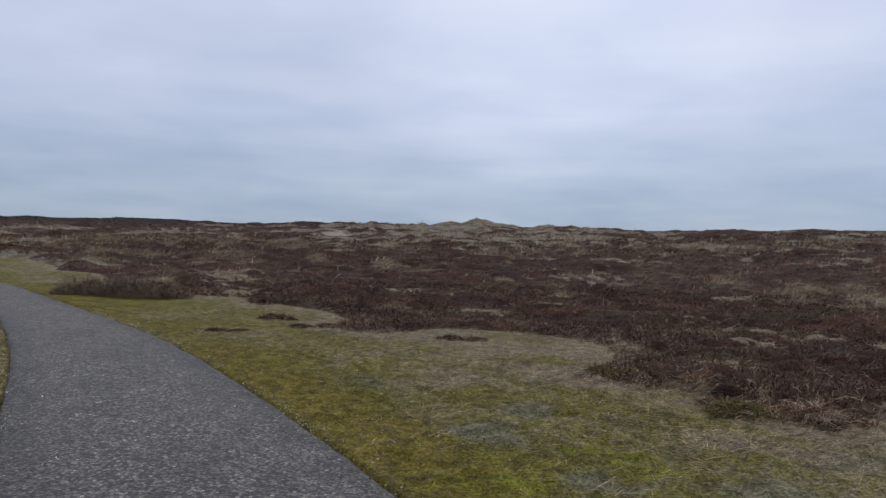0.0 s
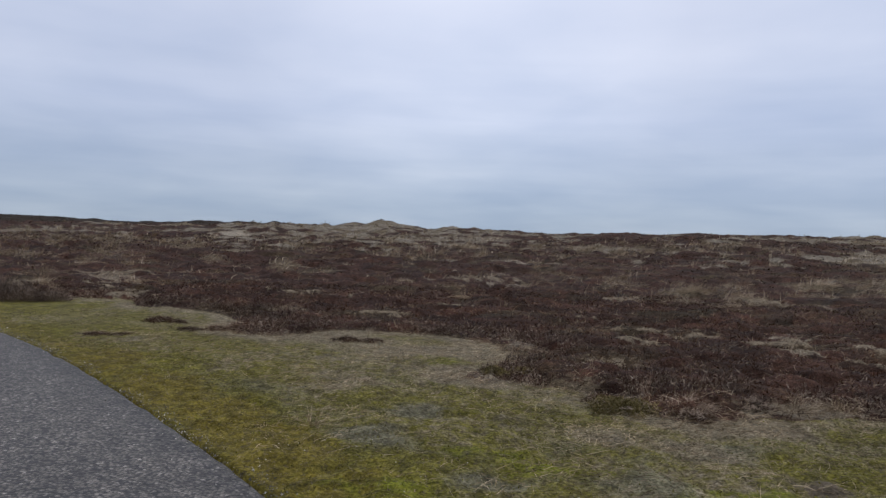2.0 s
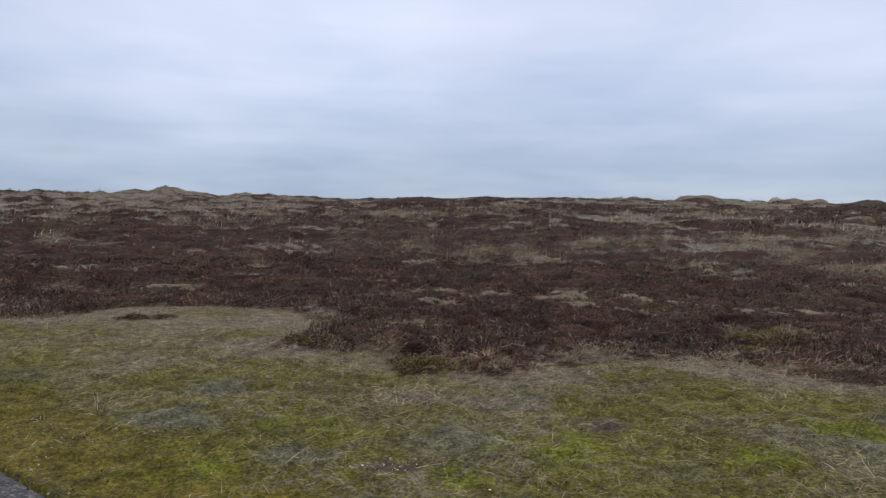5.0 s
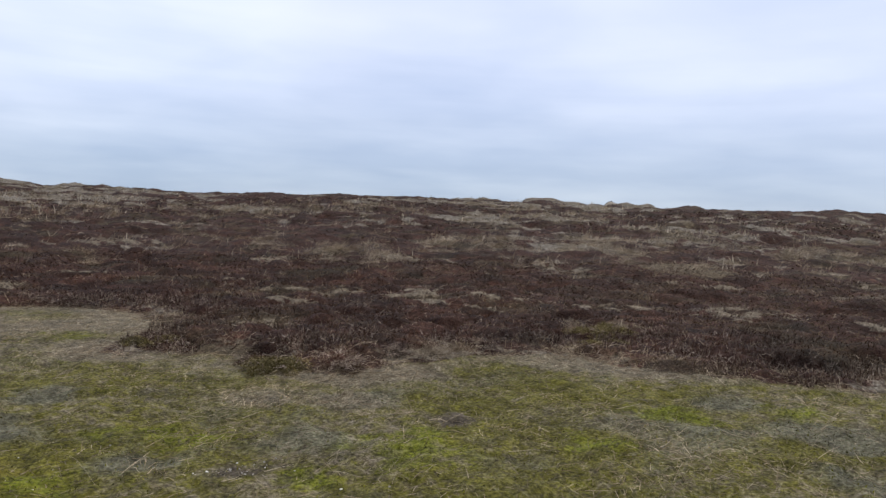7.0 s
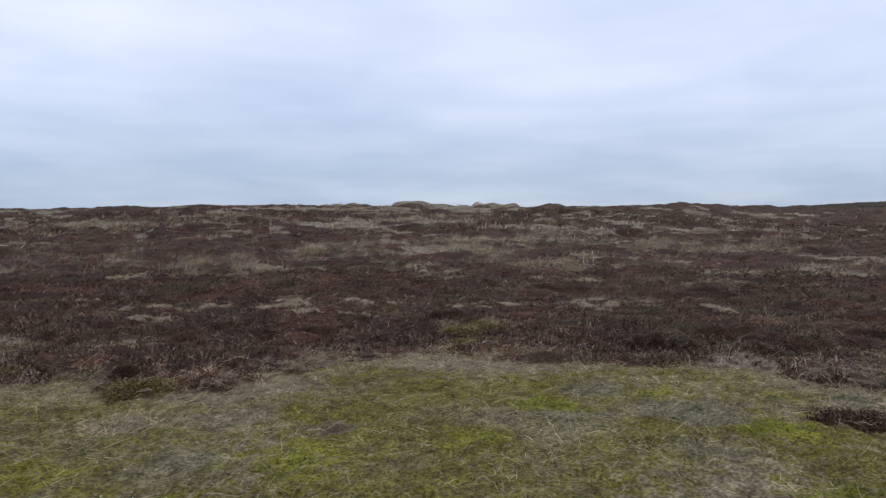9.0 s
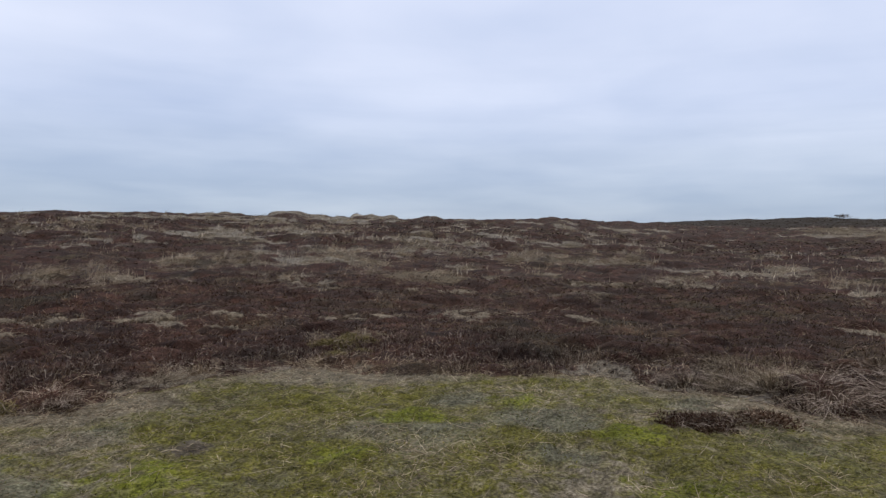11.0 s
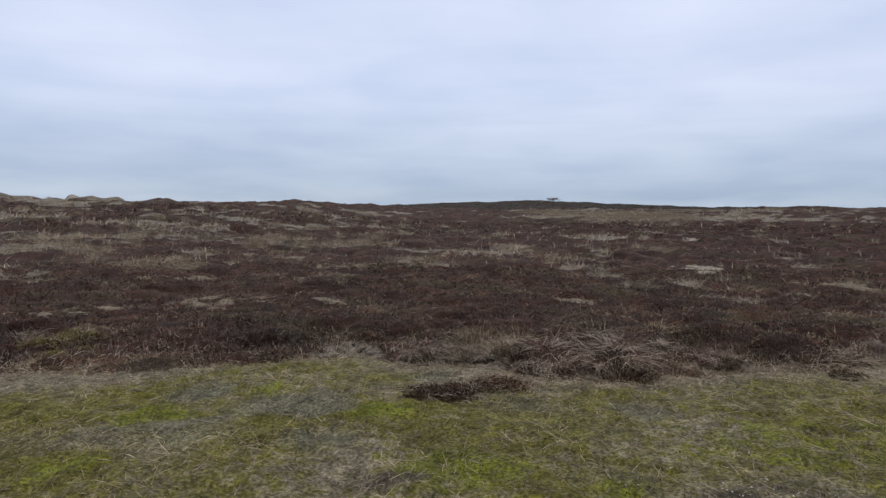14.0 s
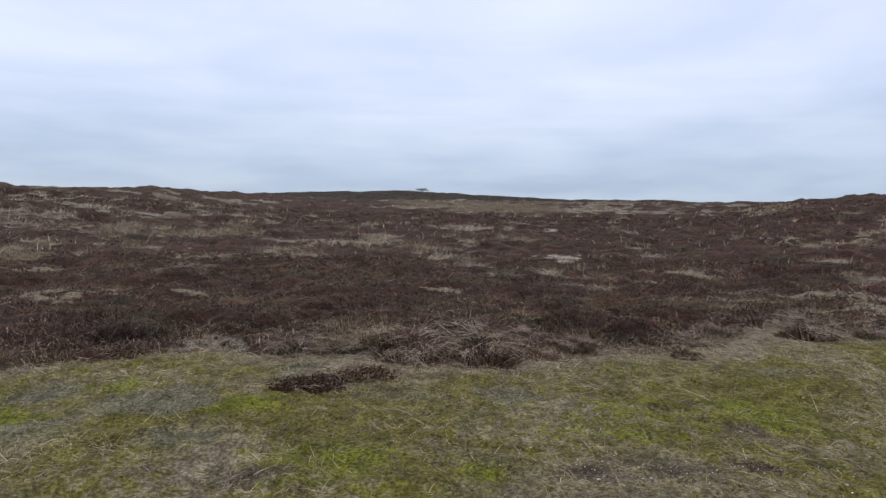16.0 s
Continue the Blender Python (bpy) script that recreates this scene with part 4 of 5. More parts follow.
def arched(p, length, width, lean, heading, curl, steps=5):
    """Places and triangles of thin stems that rise, arch over and hang down."""
    n = len(p)
    spots_on, here = [p], p
    for k in range(steps):
        angle = lean + curl * (k + 0.5) / steps
        here = here + np.column_stack([np.sin(heading) * np.sin(angle), np.cos(heading) * np.sin(angle), np.cos(angle)]) * (length / steps)[:, None]
        heading = heading + rng.normal(0, 0.12, n)
        spots_on.append(here)
    turn = heading + np.pi / 2
    tilt = rng.uniform(-0.9, 0.9, n)
    side = np.column_stack([np.sin(turn) * np.cos(tilt), np.cos(turn) * np.cos(tilt), np.sin(tilt)]) * (width / 2)[:, None]
    v = np.stack([q for k, c in enumerate(spots_on) for q in (c - side * (1 - 0.14 * k), c + side * (1 - 0.14 * k))], 1).reshape(-1, 3)
    base = np.arange(n)[:, None, None] * 2 * (steps + 1)
    f = np.array([[[2 * k, 2 * k + 1, 2 * k + 3], [2 * k, 2 * k + 3, 2 * k + 2]] for k in range(steps)]).reshape(1, -1, 3)
    return v, (base + f).reshape(-1, 3)


def woody_heap(size, tall, arcs, twigs):
    """Old heather that has collapsed: sheaves of long grey stems that arch over and hang down round a dark core."""
    heap = new("dead_heather_heap")
    sheaves = max(8, arcs // 30)
    sa, sd = rng.uniform(0, 2 * np.pi, sheaves), np.sqrt(rng.random(sheaves)) * 0.8 * size
    sway = sa + rng.normal(0, 0.9, sheaves)
    pick = rng.integers(0, sheaves, arcs)
    centre = np.column_stack([sd * np.sin(sa), sd * np.cos(sa) * 0.8, tall * (0.95 - 0.85 * (sd / size) ** 2)])
    foot = centre[pick] + rng.normal(0, 0.05, (arcs, 3)) * np.array([1, 1, 0.4])
    way = sway[pick] + rng.normal(0, 0.55, arcs)
    lean = rng.normal(1.0, 0.3, arcs) + 0.55 * sd[pick] / size
    bow = np.clip(rng.uniform(0.3, 1.3, arcs), 0, 1.9 - lean)
    part("deadwood", arched(foot, rng.uniform(0.12, 0.38, arcs) * size / 0.5, rng.uniform(0.005, 0.0105, arcs), lean, way, bow), WOOD, heap, "arching bleached grey stems")
    n = twigs
    a, d = rng.uniform(0, 2 * np.pi, n), np.sqrt(rng.random(n)) * size * 0.85
    foot = np.column_stack([d * np.sin(a), d * np.cos(a) * 0.8, np.full(n, -0.03)])
    part("foliage", blades(foot, tall * (0.95 - 0.7 * (d / size) ** 2) * rng.uniform(0.5, 1.1, n), rng.uniform(0.008, 0.016, n), rng.normal(0.7, 0.4, n), a, rng.normal(0.3, 0.4, n)), OLD_HEATHER, heap)
    return heap


def grass_tussock(size, tall, n):
    """Bleached dune grass: a tight foot, blades that fan out and bow over."""
    tuft = new("grass_tussock")
    a, d = rng.uniform(0, 2 * np.pi, n), rng.random(n) ** 0.8
    # the wind has combed the blades over to one side
    blown = np.arctan2(np.sin(a) * d + rng.normal(0.5, 0.45, n), np.cos(a) * d + rng.normal(0, 0.45, n))
    foot = np.column_stack([d * np.sin(a), d * np.cos(a), np.zeros(n)]) * size * 0.45
    foot[:, 2] = -0.03
    part("grass", blades(foot, tall * rng.uniform(0.35, 1.1, n), rng.uniform(0.003, 0.0058, n), 0.3 + 0.75 * d + rng.normal(0, 0.3, n), blown, rng.uniform(0.3, 1.4, n)), STRAW, tuft)
    m = n // 2
    a, d = rng.uniform(0, 2 * np.pi, m), np.sqrt(rng.random(m))
    foot = np.column_stack([d * np.sin(a), d * np.cos(a), np.full(m, 0.01)]) * np.array([size * 0.7, size * 0.7, 1])
    part("thatch", blades(foot, tall * rng.uniform(0.4, 0.9, m), rng.uniform(0.0035, 0.007, m), rng.normal(1.25, 0.2, m), a + rng.normal(0, 0.6, m), rng.normal(0.25, 0.2, m)), STRAW, tuft, "flattened old blades")
    return tuft


def stand(thing, x, y, scale=1.0, turn=None, squash=1.0, sink=0.0):
    px, py = np.array([x]), np.array([y])
    z = float((height(px, py) + 0.45 * cushions(px, py, cover(px, py)))[0])
    m = pose(x, y, z - sink, 0, 0, rng.uniform(0, 360) if turn is None else turn)
    thing.scale = (scale, scale, scale * squash)
    thing.matrix_basis = m @ Matrix.Diagonal((*thing.scale, 1))
    return thing


def spread(kinds, places, label, category, group):
    """Each kind is built once; the places take copies of them in turn. A place is x, y, scale, squash and, if given, a turn."""
    used = set()
    for i, (x, y, scale, squash, *turn) in enumerate(places):
        first = kinds[i % len(kinds)]
        if i % len(kinds) in used:
            first.scale = (1, 1, 1)
            thing = copy_thing(first, Matrix())
        else:
            thing = first
        used.add(i % len(kinds))
        stand(thing, x, y, scale, turn[0] if turn else None, squash)
        tagged(thing, label, category, group)


# single things first: the collapsed heaps, the dark mats and tufts that lie out on the lawn
HEAPS = [(7.5, -0.1, 1.0, 1.0), (7.55, 0.62, 0.75, 0.95), (9.25, -4.35, 0.95, 1.0), (8.3, 0.15, 0.8, 0.9), (7.75, 2.0, 0.55, 1.0), (3.42, 6.5, 0.5, 1.1), (4.25, 6.75, 0.4, 0.9), (8.75, -2.6, 0.6, 0.9), (8.2, -1.2, 0.55, 0.9), (9.3, -3.2, 0.55, 0.9), (9.3, -5.1, 0.55, 0.8), (7.95, 1.45, 0.6, 0.8), (8.5, -0.6, 0.6, 0.8)]
spread([woody_heap(0.52, 0.27, 430, 1100), woody_heap(0.55, 0.25, 260, 1300), woody_heap(0.5, 0.24, 380, 1000), woody_heap(0.5, 0.2, 300, 1000)], HEAPS, "collapsed heap of dead grey heather at the lawn's edge", "dead heather", "dead heather heaps")

MATS = [(6.16, 1.5, 0.36, 0.5), (6.26, 1.36, 0.26, 0.7), (6.58, 0.98, 0.40, 0.7), (6.45, 1.08, 0.22, 0.8), (8.05, -2.39, 0.75, 0.8), (2.78, 7.08, 0.65, 1.3), (3.05, 6.85, 0.5, 1.0), (-3.28, 13.47, 0.9, 1.2),
        (-3.0, 13.5, 0.6, 1.0), (-2.6, 12.65, 0.7, 0.9), (-2.15, 12.72, 0.8, 1.0), (-1.65, 12.85, 0.8, 1.1), (-1.2, 12.95, 0.8, 1.2), (-3.9, 11.9, 0.7, 0.8), (-3.5, 11.88, 0.7, 0.7), (0.1, 11.25, 0.8, 0.9), (0.5, 11.2, 0.7, 0.8), (4.42, -1.8, 0.4, 0.6)]


def heather_mat(size, tall, n, dead, name="heather_mat", leaves=HEATHER):
    """Heather that creeps flat over the moss: a thin pad of short twigs with a ragged outline."""
    mat = new(name)
    a, d = rng.uniform(0, 2 * np.pi, n), np.sqrt(rng.random(n))
    edge = size * (0.75 + 0.3 * np.sin(3 * a + rng.uniform(0, 6)) * 0.5 + 0.2 * np.sin(7 * a + rng.uniform(0, 6)))
    foot = np.column_stack([d * np.sin(a) * edge, d * np.cos(a) * edge * 0.8, tall * (1 - d ** 3) * rng.uniform(0.2, 1.0, n)])
    part("foliage", blades(foot, rng.uniform(0.025, 0.07, n), rng.uniform(0.008, 0.015, n), rng.normal(1.1, 0.4, n), rng.uniform(0, 6.3, n), rng.normal(0.2, 0.4, n), True), leaves, mat)
    a, d = rng.uniform(0, 2 * np.pi, dead), np.sqrt(rng.random(dead)) * size
    foot = np.column_stack([d * np.sin(a), d * np.cos(a) * 0.8, rng.uniform(0.02, tall, dead)])
    part("deadwood", blades(foot, rng.uniform(0.08, 0.2, dead), rng.uniform(0.004, 0.008, dead), rng.normal(1.35, 0.2, dead), rng.uniform(0, 6.3, dead), 0.3), WOOD, mat, "bleached grey creeping stems")
    return mat


_mats = [heather_mat(0.42, 0.085, 1700, 90) for _ in range(3)]
spread(_mats, MATS, "low dark heather mat lying on the moss", "heather", "heather mats on the lawn")

DWARFS = [(2.70, 6.74, 0.36, 0.6), (2.92, 6.67, 0.26, 0.55), (1.93, 8.61, 0.7, 0.9), (2.29, 8.73, 0.6, 0.9), (6.84, 6.15, 0.8, 1), (7.21, 6.03, 0.7, 0.9), (6.60, 6.18, 0.5, 0.8), (7.47, 6.49, 0.9, 1.0), (7.3, 6.75, 0.8, 1.1), (7.72, 6.36, 0.8, 1.1), (7.75, 6.7, 0.9, 1.2)]
spread([heather_mat(0.36, 0.13, 1900, 40, "dwarf_shrub", DWARF_SHRUB) for _ in range(2)], DWARFS, "low olive-green dwarf shrub between moss and heather", "shrub", "green dwarf shrubs at the lawn's rim")

TUFTS = [(8.0, 1.55, 0.85, 0.65), (8.5, 1.05, 1.1, 0.75), (7.95, 1.95, 0.7, 0.6), (8.6, 1.6, 1.0, 0.7), (8.05, 1.15, 0.8, 0.6), (8.35, 1.35, 1.1, 0.8), (8.25, 0.95, 1.0, 0.75), (9.3, -3.0, 0.8, 0.7), (4.7, 6.75, 0.7, 0.8), (5.2, 6.75, 0.8, 0.8), (6.35, 5.9, 0.7, 0.7), (7.45, 3.95, 0.6, 0.7), (8.2, 3.2, 0.6, 0.8),
         (-0.5, 7.6, 0.3, 0.6), (0.3, 8.1, 0.3, 0.6), (-1.4, 9.2, 0.35, 0.6), (1.1, 7.4, 0.3, 0.5), (3.0, 5.6, 0.35, 0.5), (3.05, 4.75, 0.4, 0.45), (2.85, 4.85, 0.35, 0.45)]
_tufts = [grass_tussock(0.36, 0.36, 280), grass_tussock(0.44, 0.40, 340), grass_tussock(0.30, 0.30, 210), grass_tussock(0.55, 0.42, 400), grass_tussock(0.4, 0.46, 260)]
_x, _y, _r = scatter(5000, 9.5, 34, 1.6)
_c = cover(_x, _y)
_ok = (_c["heath"] > 0.8) & (rng.random(len(_x)) < 0.008 + 0.01 * ease(14, 24, _r) + 0.45 * _c["tussock"] + 0.05 * _c["pale"]) & (_c["sand"] < 0.3)
_more = [(float(a), float(b), float(rng.uniform(0.7, 1.5)), float(rng.uniform(0.65, 0.95))) for a, b in zip(_x[_ok][:255], _y[_ok][:255])]
spread(_tufts, TUFTS + _more, "bleached straw-coloured dune grass tussock among heather", "grass tussock", "dune grass tussocks")

spread([grass_tussock(0.13, 0.34, 44)], [(-0.21, 6.15, 0.85, 1.2)], "single upright tuft of bleached grass on the moss", "grass tuft", "")

# heather bushes in a loose hedge along the lawn's rim
_bushes = [heather_bush(0.34, 0.19, 170, 520, 60), heather_bush(0.42, 0.17, 190, 600, 90), heather_bush(0.30, 0.22, 150, 460, 40), heather_bush(0.37, 0.14, 180, 520, 130), heather_bush(0.46, 0.19, 210, 640, 60), heather_bush(0.32, 0.15, 160, 460, 160)]
_hedge = []
_s = np.r_[0, np.cumsum(np.hypot(*np.diff(LAWN_RIM, axis=0).T))]
for _i in range(900):
    _k = rng.uniform(0, _s[-1])
    _p = np.array([np.interp(_k, _s, LAWN_RIM[:, 0]), np.interp(_k, _s, LAWN_RIM[:, 1])])
    _d = np.array([np.interp(_k + 0.3, _s, LAWN_RIM[:, 0]), np.interp(_k + 0.3, _s, LAWN_RIM[:, 1])]) - _p
    _d /= max(np.hypot(*_d), 1e-6)
    _p = _p + np.array([-_d[1], _d[0]]) * rng.uniform(0.22, 1.5 if _k < 0.72 * _s[-1] else 2.6)
    _b, _r1 = math.degrees(math.atan2(*_p)), math.hypot(*_p)
    if not -34 < _b < 123 or _r1 > 20 or inside(_p[:1], _p[1:], LAWN_RING)[0]:
        continue
    if all(math.hypot(_p[0] - q[0], _p[1] - q[1]) > 0.30 for q in _hedge) and all(math.hypot(_p[0] - q[0], _p[1] - q[1]) > 0.55 * q[2] for q in HEAPS):
        _hedge.append((float(_p[0]), float(_p[1]), float(rng.uniform(0.55, 1.3)), float(rng.uniform(0.75, 1.1))))
spread(_bushes, _hedge[:290], "dark brown winter heather bush at the moss lawn's rim", "heather bush", "heather bushes along the lawn")


def bare_shrub(wide, tall, n):
    shrub = new("bare_shrub")
    m = 9
    a = rng.uniform(0, 2 * np.pi, m)
    foot = np.column_stack([np.sin(a), np.cos(a), np.zeros(m)]) * np.array([wide * 0.3, wide * 0.15, 1])
    part("stem_growth", blades(foot, tall * 0.9, 0.03, rng.uniform(0.2, 0.8, m), a, 0.2), BARK, shrub)
    a, d = rng.uniform(0, 2 * np.pi, n), np.sqrt(rng.random(n))
    foot = np.column_stack([d * np.sin(a) * wide * 0.5, d * np.cos(a) * wide * 0.3, rng.random(n) ** 0.8 * tall * (0.62 + 0.2 * np.sin(3 * a)) * (1 - d ** 3)])
    part("foliage", blades(foot, tall * rng.uniform(0.12, 0.42, n), rng.uniform(0.004, 0.008, n), 0.25 + 0.8 * d + np.abs(rng.normal(0, 0.45, n)), a + rng.normal(0, 1.1, n), rng.normal(0, 0.5, n), True), SHRUB, shrub)
    return shrub


_shrubs = [bare_shrub(1.35, 0.56, 5200) for _ in range(2)]
spread(_shrubs, [(*at(-27.2, 18.2), 0.8, 0.8, 25), (*at(-25.2, 17.8), 0.9, 0.9, 25), (*at(-23.2, 17.5), 0.85, 0.9, 20), (*at(-21.3, 17.5), 0.75, 0.75, 20), (*at(-24.2, 18.5), 0.9, 1.0, 30)],
       "leafless grey-brown creeping shrub beside the cycle path", "shrub", "bare shrubs by the path")


def wind_shrub(wide, tall, n):
    """A low shrub on a crest, swept to one side by the wind."""
    tree = new("windswept_shrub")
    m = 5
    a = rng.uniform(-0.4, 0.4, m)
    foot = np.column_stack([np.linspace(-0.15, 0.15, m) * wide, np.zeros(m), np.full(m, -0.3)])
    part("trunk", blades(foot, tall + 0.3, 0.22, 0.35 + a, np.pi / 2, 0.5), BARK, tree)
    x = rng.normal(0.08, 0.22, n) * wide
    foot = np.column_stack([x, rng.normal(0, 0.15, n) * wide, tall * (0.35 + 0.5 * rng.random(n)) * (1 - 0.5 * (x / wide) ** 2)])
    part("crown", blades(foot, rng.uniform(0.4, 0.9, n), rng.uniform(0.08, 0.2, n), rng.uniform(0.4, 1.5, n), np.pi / 2 + rng.normal(0, 0.7, n), 0.2, True), SHRUB, tree)
    return tree


_swept = [wind_shrub(4.4, 1.5, 260), wind_shrub(2.0, 1.0, 120)]
spread(_swept, [(*at(85.9, 229), 1.0, 1.0, -86), (*at(101.5, 296), 1.6, 0.7, -101)],
       "small dark windswept shrub on a far dune crest", "shrub", "windswept shrubs on the crests")


# ---------------------------------------------------------------- what nobody could count
def stuff(name, data, used, label, category):
    return tagged(new(name, mesh_of(name, *data, used)), label, category, kind="stuff")


def heather_field():
    x, y, r = scatter(330000, 6.4, 21, 1.3)
    c = cover(x, y)
    keep = (c["lawn_side"] < -0.08) & (rng.random(len(x)) < 1.05 - 0.95 * np.maximum(c["pale"], c["sand"])) & (inside(x, y, PATH_RING) == 0)
    x, y, r = x[keep], y[keep], r[keep]
    z = top_of_ground(x, y, {k: v[keep] for k, v in c.items()})
    n = len(x)
    lump = np.clip(0.55 + 0.6 * waves(x, y, 0.5, 41, 3), 0.1, 1.3)
    long = (0.035 + 0.085 * lump) * rng.uniform(0.6, 1.3, n)
    tall = rng.random(n) < 0.05
    near = blades(np.column_stack([x, y, z - 0.015]), np.where(tall, 1.7, 1) * long, rng.uniform(0.009, 0.02, n) * (0.65 + r / 22) * np.where(tall, 0.5, 1), np.abs(rng.normal(1.2, 0.35, n)), rng.uniform(0, 6.3, n), rng.normal(0.1, 0.4, n), True)
    stuff("heather_field", near, HEATHER, "dense field of dark brown winter heather", "heather")
    # bleached twigs stick out in patches, most of all where the old heather collapses
    x, y, r = scatter(140000, 6.4, 22, 1.2)
    c = cover(x, y)
    b = np.degrees(np.arctan2(x, y))
    patch = 0.16 + 0.5 * waves(x, y, 1.0, 46, 3) + 0.45 * ease(72, 82, b) * ease(-2.2, -0.2, c["lawn_side"]) + 0.5 * ease(-1.3, -0.2, c["lawn_side"]) + 0.45 * ease(82, 88, b) * ease(114, 108, b) * ease(13.5, 11, r)
    patch = patch * ease(-0.15, 0.3, waves(x, y, 0.4, 47, 2))
    keep = (c["lawn_side"] < 0.05) & (rng.random(len(x)) < patch)
    x, y = x[keep], y[keep]
    n = len(x)
    stuff("dead_heather_twigs", blades(np.column_stack([x, y, top_of_ground(x, y, {k: v[keep] for k, v in c.items()})]), rng.uniform(0.06, 0.18, n), rng.uniform(0.0035, 0.0075, n), rng.normal(1.25, 0.3, n), rng.uniform(0, 6.3, n), rng.normal(0.4, 0.4, n)), WOOD, "bleached grey twigs of dead heather", "dead twigs")
    x, y, r = scatter(250000, 19.5, 62, 1.05)
    c = cover(x, y)
    keep = (c["lawn_side"] < -0.3) & (rng.random(len(x)) < 1.0 - 0.92 * np.maximum(c["pale"], c["sand"]))
    x, y, r = x[keep], y[keep], r[keep]
    z = top_of_ground(x, y, {k: v[keep] for k, v in c.items()})
    n = len(x)
    mid = blades(np.column_stack([x, y, z - 0.03]), (0.04 + 0.0011 * r) * rng.uniform(0.6, 1.3, n), 0.002 * r * rng.uniform(0.7, 1.5, n), np.abs(rng.normal(1.25, 0.3, n)), rng.uniform(0, 6.3, n), rng.normal(0.1, 0.3, n), True)
    x, y, r = scatter(150000, 56, 320, 0.6)
    c = cover(x, y)
    keep = rng.random(len(x)) < 1.0 - 0.9 * np.maximum(c["pale"], c["sand"])
    x, y, r = x[keep], y[keep], r[keep]
    z = top_of_ground(x, y, {k: v[keep] for k, v in c.items()}) - 0.05
    green = c["crow"][keep] > rng.random(len(x))

    def shoots(pick):
        n = int(pick.sum())
        return blades(np.column_stack([x, y, z])[pick], 0.0011 * r[pick] * rng.uniform(0.6, 1.3, n), 0.0022 * r[pick] * rng.uniform(0.7, 1.6, n), np.abs(rng.normal(1.1, 0.3, n)), rng.uniform(0, 6.3, n), 0.1, True)

    stuff("far_crowberry", shoots(green), CROWBERRY, "dark brown-green crowberry covering the farthest ridges", "crowberry")
    stuff("far_heather", joined(mid, shoots(~green)), HEATHER_FAR, "dark brown heather covering the far slopes", "heather")


